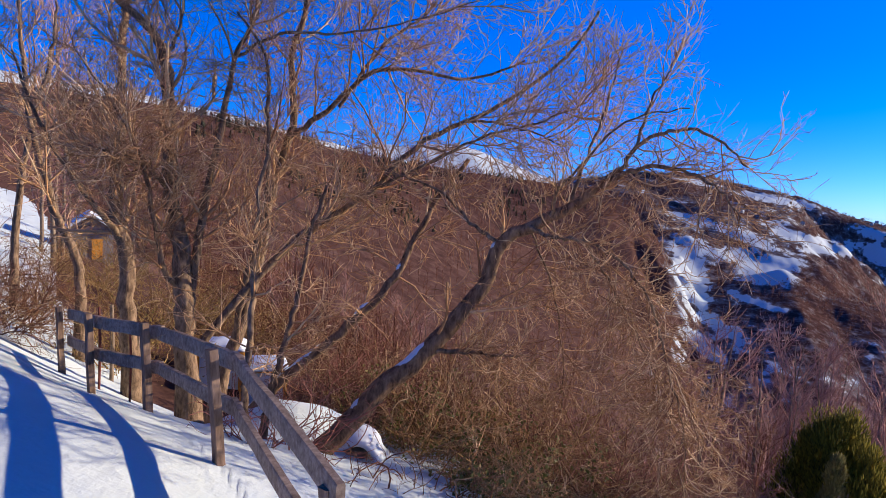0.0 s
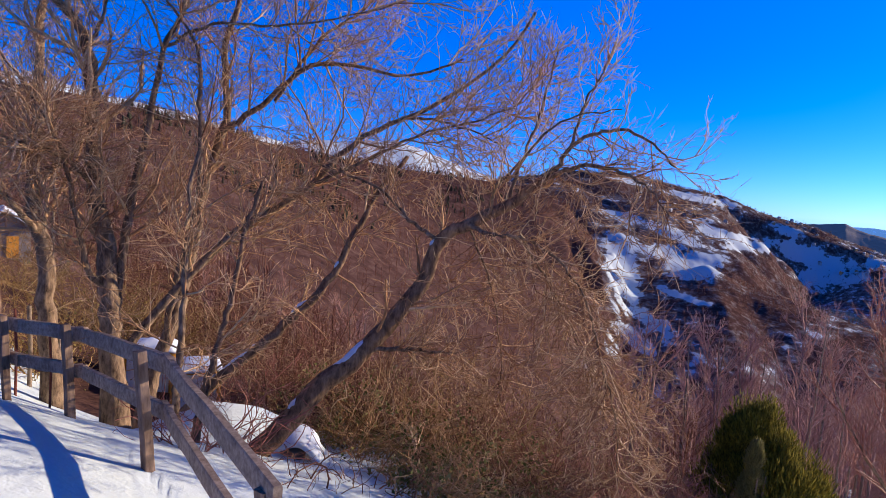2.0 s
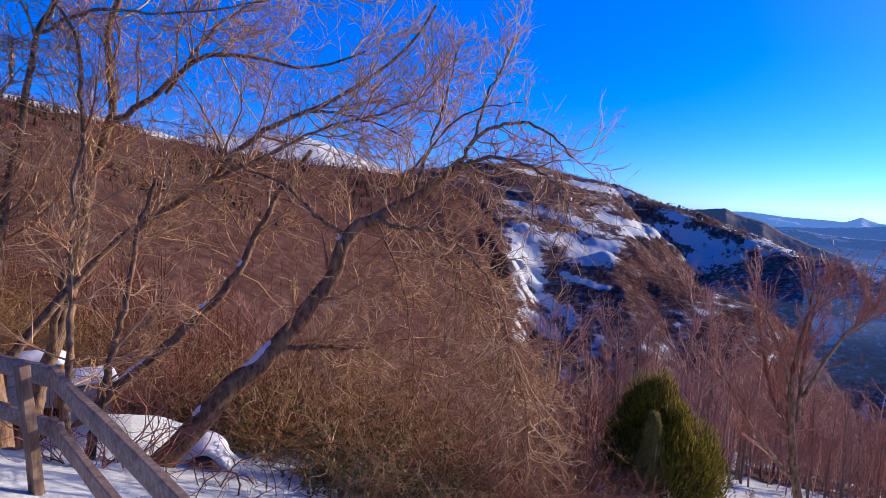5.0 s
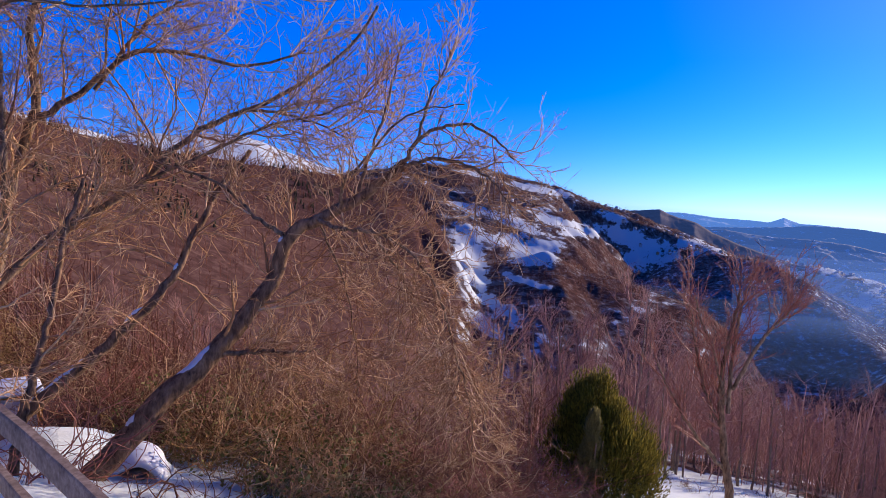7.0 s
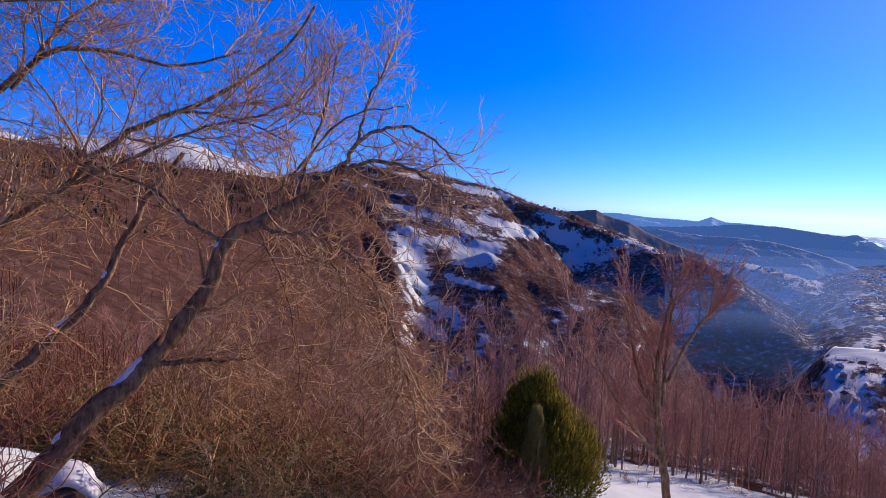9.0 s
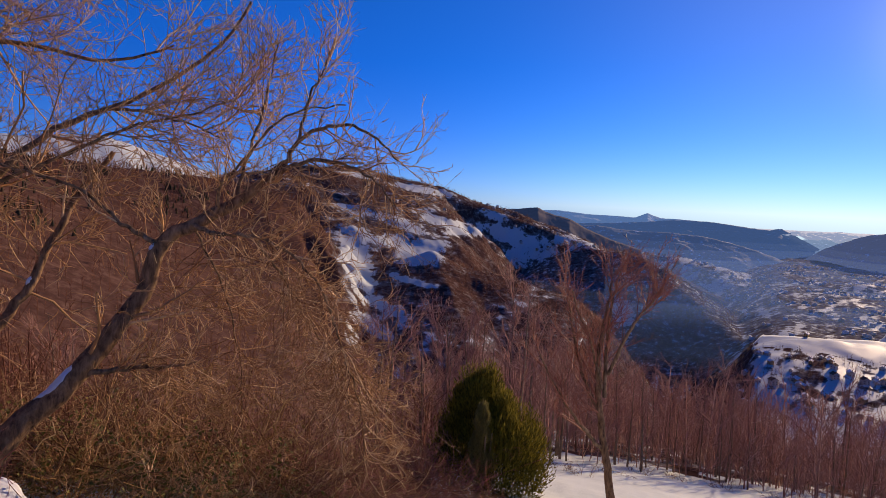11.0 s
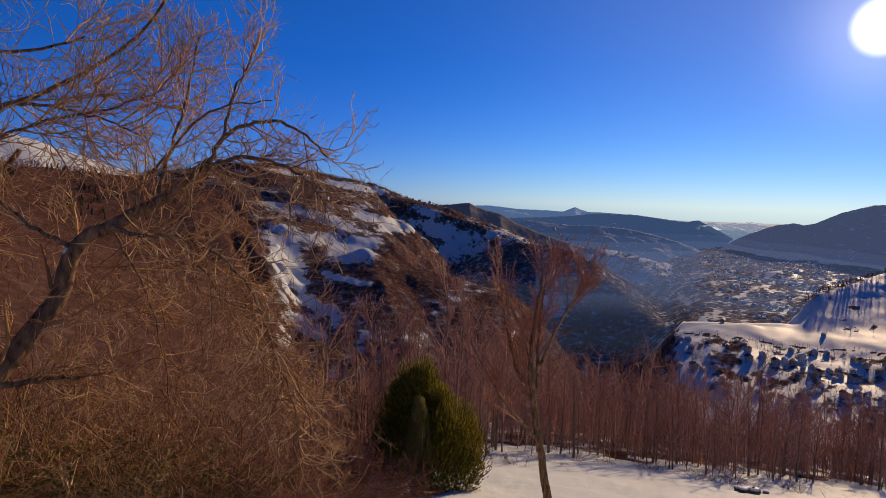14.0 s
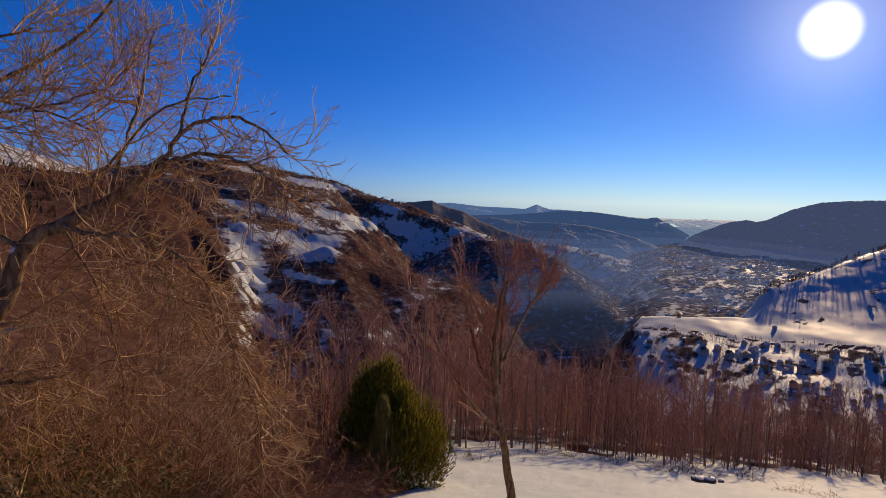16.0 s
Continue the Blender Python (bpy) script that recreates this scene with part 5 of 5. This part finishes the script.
# ---- sheets standing in for haze and mist in the valley ----
def haze_sheet(level, near, alpha, seed, span=(40, 100), far=4880):
    """A thin level sheet over the valley in place of haze and mist, ragged at its near edge."""
    a, rr = np.radians(np.linspace(span[0], span[1], 90)), np.linspace(0, 1, 40)
    A, U = np.meshgrid(a, rr, indexing="ij")
    edge = near * (1 + 0.10 * np.sin(A * 9 + seed) + 0.05 * np.sin(A * 23 + seed * 2))
    D = edge + U * (far - edge)
    x, y = D * np.sin(A), D * np.cos(A)
    z = level + 4 * fractal(x, y, 700, 2, seed)
    n, m = A.shape
    i = np.arange(n * m).reshape(n, m)
    me = mesh_arrays("valley_haze", np.stack([x, y, z], axis=-1).reshape(-1, 3), np.stack([i[:-1, :-1], i[:-1, 1:], i[1:, 1:], i[1:, :-1]], axis=-1).reshape(-1, 4))
    dens = me.attributes.new("haze_amount", "FLOAT", "POINT")
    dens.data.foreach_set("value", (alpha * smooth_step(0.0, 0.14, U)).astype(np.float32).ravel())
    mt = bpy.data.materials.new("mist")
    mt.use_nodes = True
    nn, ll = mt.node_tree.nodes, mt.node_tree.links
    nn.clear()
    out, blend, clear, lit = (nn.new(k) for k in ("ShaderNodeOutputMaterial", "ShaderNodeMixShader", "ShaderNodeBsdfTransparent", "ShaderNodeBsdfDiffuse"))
    # the blue of distant haze is put into the sheet's colour
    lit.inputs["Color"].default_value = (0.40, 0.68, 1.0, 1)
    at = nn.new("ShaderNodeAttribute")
    at.attribute_name = "haze_amount"
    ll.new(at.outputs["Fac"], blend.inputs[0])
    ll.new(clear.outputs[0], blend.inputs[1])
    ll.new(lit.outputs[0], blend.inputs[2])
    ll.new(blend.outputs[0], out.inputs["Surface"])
    return tagged(put("valley_haze", me, mt), "thin blue sheet standing in for haze and mist over the valley", "mist", kind="stuff")


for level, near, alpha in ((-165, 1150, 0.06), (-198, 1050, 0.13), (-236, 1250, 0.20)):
    haze_sheet(level, near, alpha, abs(level) * 0.1, (45, 100))
# one more sheet, in place of haze over the gorge
haze_sheet(-215, 900, 0.07, 3.0, (28, 57), 2000)


# ---- villages ----
M_wall = grained("village_plaster", (0.45, 0.40, 0.33), (0.62, 0.56, 0.48), 0.8, 0.9, None, 0)
M_wall_b = grained("ochre_plaster", (0.45, 0.26, 0.10), (0.55, 0.34, 0.16), 0.8, 0.9, None, 0)
M_roof = grained("snowy_roof", (0.72, 0.73, 0.76), (0.84, 0.84, 0.86), 0.6, 0.7, None, 0)
M_tile = grained("brown_roof_tiles", (0.12, 0.07, 0.05), (0.22, 0.13, 0.09), 0.9, 0.9, None, 0)
M_pane, n_, l_, b_ = material("dark_window", 0.2)
b_.inputs["Base Color"].default_value = (0.03, 0.035, 0.045, 1)


def box(bm, lo, hi):
    v = [bm.verts.new((x, y, z)) for z in (lo[2], hi[2]) for x, y in ((lo[0], lo[1]), (hi[0], lo[1]), (hi[0], hi[1]), (lo[0], hi[1]))]
    for f in ((3, 2, 1, 0), (4, 5, 6, 7), (0, 1, 5, 4), (1, 2, 6, 5), (2, 3, 7, 6), (3, 0, 4, 7)):
        bm.faces.new([v[i] for i in f])


def house(w, d, h, wall, roof, label):
    top = thing("house", (0, 0, 0), label, "house", "village houses")
    bm = bmesh.new()
    box(bm, (-w / 2, -d / 2, -3), (w / 2, d / 2, h))
    g = [bm.verts.new(p) for p in ((-w / 2, -d / 2, h), (w / 2, -d / 2, h), (0, -d / 2, h + w * 0.3), (-w / 2, d / 2, h), (w / 2, d / 2, h), (0, d / 2, h + w * 0.3))]
    bm.faces.new((g[0], g[1], g[2]))
    bm.faces.new((g[5], g[4], g[3]))
    part("wall", bm, wall, top)
    bm = bmesh.new()
    e, t = 0.7, 0.5
    prof = [(-w / 2 - e, h - e * 0.6), (0, h + w * 0.3 + 0.05), (w / 2 + e, h - e * 0.6), (w / 2 + e, h - e * 0.6 + t), (0, h + w * 0.3 + t + 0.1), (-w / 2 - e, h - e * 0.6 + t)]
    a = [bm.verts.new((x, -d / 2 - e, z)) for x, z in prof]
    b = [bm.verts.new((x, d / 2 + e, z)) for x, z in prof]
    for i in range(6):
        bm.faces.new((a[i], a[(i + 1) % 6], b[(i + 1) % 6], b[i]))
    for s in (a[::-1], b):
        bm.faces.new((s[0], s[1], s[4], s[5]))
        bm.faces.new((s[1], s[2], s[3], s[4]))
    bmesh.ops.recalc_face_normals(bm, faces=bm.faces)
    part("roof", bm, roof, top)
    bm = bmesh.new()
    box(bm, (w * 0.2, -0.4, h), (w * 0.2 + 0.8, 0.4, h + w * 0.3 + 0.9))
    part("chimney", bm, M_tile, top)
    for k in range(2):
        for lv in range(max(1, int(h / 3))):
            bm = bmesh.new()
            x = (k - 0.5) * w * 0.5
            box(bm, (x - 0.6, -d / 2 - 0.06, 0.9 + lv * 2.9), (x + 0.6, -d / 2 + 0.1, 2.3 + lv * 2.9))
            part("window", bm, M_pane, top)
    return top


rng = np.random.RandomState(404)
HOUSES = [house(9, 11, 5.5, M_wall, M_roof, "plastered village house with a snow-covered roof"), house(8, 14, 6, M_wall_b, M_roof, "ochre village house with a snow-covered roof"),
          house(10, 10, 7, M_wall, M_tile, "pale village house with a brown roof"), house(7, 9, 4.5, M_wall, M_roof, "small pale house with a snow-covered roof")]
places = []
for k in range(105):
    places.append((rng.uniform(56.5, 78), rng.uniform(690, 885)))
for k in range(45):
    az = rng.uniform(33, 45.3)
    places.append((az, float(np.interp(az, [37, 41, 44, 46], [2150, 2120, 2080, 2020])) + rng.uniform(5, 330) * (46 - az) / 13))
for k in range(22):
    places.append((rng.uniform(23, 32), rng.uniform(1500, 2000)))
for k in range(6):
    places.append((rng.uniform(60, 80), rng.uniform(930, 1150)))
for k, (az, r) in enumerate(places):
    m = Matrix.Translation(on_land(az, r)) @ Matrix.Rotation(rng.uniform(-0.6, 0.6) - radians(az), 4, "Z")
    s = rng.uniform(0.5, 0.75) * (1.4 if r > 1400 else 1.0)
    ob = HOUSES[k] if k < 4 else copy_thing(HOUSES[rng.randint(0, 4)], m)
    ob.matrix_basis = m
    ob.scale = (s, s, s)


def settlement(name, label, rng, az, r, n):
    """Countless far roofs and walls in the valley."""
    a = np.radians(rng.uniform(az[0], az[1], n))
    rr = np.sqrt(rng.uniform(r[0] ** 2, r[1] ** 2, n))
    x, y = rr * np.sin(a), rr * np.cos(a)
    z, w = land(x, y)
    keep = (fractal(x, y, 380, 3, 31) > 0.05) & ((w == 0) | (w >= 11))
    x, y, z = x[keep], y[keep], z[keep]
    m = len(x)
    w, d, h = rng.uniform(3, 5, m), rng.uniform(4, 6.5, m), rng.uniform(4, 6.5, m)
    t = rng.uniform(0, 3.14, m)
    c, s = np.cos(t), np.sin(t)
    local = np.array([(-1, -1, 0), (1, -1, 0), (1, 1, 0), (-1, 1, 0), (-1, -1, 1), (1, -1, 1), (1, 1, 1), (-1, 1, 1), (0, -1, 1.4), (0, 1, 1.4)], dtype=float)
    lx, ly = local[None, :, 0] * w[:, None], local[None, :, 1] * d[:, None]
    v = np.stack([x[:, None] + lx * c[:, None] - ly * s[:, None], y[:, None] + lx * s[:, None] + ly * c[:, None], z[:, None] - 2 + local[None, :, 2] * h[:, None]], axis=-1)
    i = np.arange(m * 10).reshape(m, 10)
    q = np.concatenate([i[:, f] for f in ([0, 1, 5, 4], [1, 2, 6, 5], [2, 3, 7, 6], [3, 0, 4, 7], [4, 8, 9, 7], [8, 5, 6, 9])])
    tr = np.concatenate([i[:, [4, 5, 8]], i[:, [6, 7, 9]]])
    ob = put(name, mesh_arrays(name, v.reshape(-1, 3), q, tr), islands("far_houses", [(0.75, 0.75, 0.77), (0.5, 0.42, 0.33), (0.8, 0.8, 0.82), (0.35, 0.24, 0.17)], 0.8), None, "", False)
    return tagged(ob, label, "town", kind="stuff")


settlement("far_settlement", "scattered far houses on the valley floor", rng, (46, 82), (1300, 3500), 2600)

# ---- hives on the terrace ----
M_white = grained("white_panel", (0.70, 0.70, 0.68), (0.80, 0.80, 0.78), 3, 0.6, None, 0)
M_orange = grained("orange_trim", (0.62, 0.25, 0.03), (0.75, 0.34, 0.05), 5, 0.6, None, 0)


def hive(at, turn, w, d, h):
    top = thing("beehive", at, "white box beehive with orange edges under snow", "beehive", "hives on the terrace")
    top.rotation_euler = (0, 0, turn)
    bm = bmesh.new()
    box(bm, (-w / 2, -d / 2, -0.2), (w / 2, d / 2, h))
    part("body", bm, M_white, top)
    e = 0.035
    for sx in (-1, 1):
        for sy in (-1, 1):
            bm = bmesh.new()
            box(bm, (sx * w / 2 - e, sy * d / 2 - e, -0.2), (sx * w / 2 + e, sy * d / 2 + e, h + 0.01))
            part("corner_trim", bm, M_orange, top, "orange strip")
    for sy in (-1, 1):
        bm = bmesh.new()
        box(bm, (-w / 2 + e, sy * d / 2 - e, h - 0.06), (w / 2 - e, sy * d / 2 + e, h + 0.012))
        part("top_trim", bm, M_orange, top, "orange strip")
    for sx in (-1, 1):
        bm = bmesh.new()
        box(bm, (sx * w / 2 - e, -d / 2 + e, h - 0.06), (sx * w / 2 + e, d / 2 - e, h + 0.012))
        part("top_trim", bm, M_orange, top, "orange strip")
    bm = bmesh.new()
    bmesh.ops.create_grid(bm, x_segments=10, y_segments=10, size=0.5)
    for v in bm.verts:
        ex = min(0.5 - abs(v.co.x), 0.5 - abs(v.co.y)) * 2
        v.co = (v.co.x * (w + 0.14), v.co.y * (d + 0.14), h + 0.02 + 0.16 * max(0, ex) ** 0.45 + 0.02 * noise.noise(v.co * 7))
    bmesh.ops.solidify(bm, geom=bm.faces[:], thickness=0.04)
    part("snow_cap", bm, M_snowlump, top, "rounded cap of snow", True)
    return top


hive((-3.45, 12.5, land_z(-3.45, 12.5)), 0.35, 0.85, 0.7, 0.72)
hive((-4.45, 12.9, land_z(-4.45, 12.9)), 0.25, 0.85, 0.7, 0.78)

# a small hut far along the path
hut = thing("hut", on_land(-29.4, 27), "small stone hut with a snowy roof beside the path", "hut")
hut.rotation_euler = (0, 0, radians(31))
hut.scale = (0.5, 0.5, 0.5)
bm = bmesh.new()
box(bm, (-1.5, -1.8, -1.0), (1.5, 1.8, 2.2))
g = [bm.verts.new(p) for p in ((-1.5, -1.8, 2.2), (1.5, -1.8, 2.2), (0, -1.8, 3.2), (-1.5, 1.8, 2.2), (1.5, 1.8, 2.2), (0, 1.8, 3.2))]
bm.faces.new((g[0], g[1], g[2]))
bm.faces.new((g[5], g[4], g[3]))
part("wall", bm, grained("hut_stone", (0.16, 0.13, 0.11), (0.34, 0.29, 0.25), 3, 0.9, None, 0.03), hut)
for sx in (-1, 1):
    bm = bmesh.new()
    v = [bm.verts.new(p) for p in ((0, -2.2, 3.22), (sx * 2.0, -2.2, 1.95), (sx * 2.0, 2.2, 1.95), (0, 2.2, 3.22), (0, -2.2, 3.42), (sx * 2.05, -2.2, 2.12), (sx * 2.05, 2.2, 2.12), (0, 2.2, 3.42))]
    for f in ((0, 1, 2, 3), (7, 6, 5, 4), (0, 4, 5, 1), (1, 5, 6, 2), (2, 6, 7, 3), (3, 7, 4, 0)):
        bm.faces.new([v[i] for i in f])
    bmesh.ops.recalc_face_normals(bm, faces=bm.faces)
    part("roof", bm, M_roof, hut, "snow-covered roof slope")
bm = bmesh.new()
box(bm, (0.1, -1.86, 0.0), (0.8, -1.79, 1.5))
part("door", bm, M_orange, hut, "orange door")
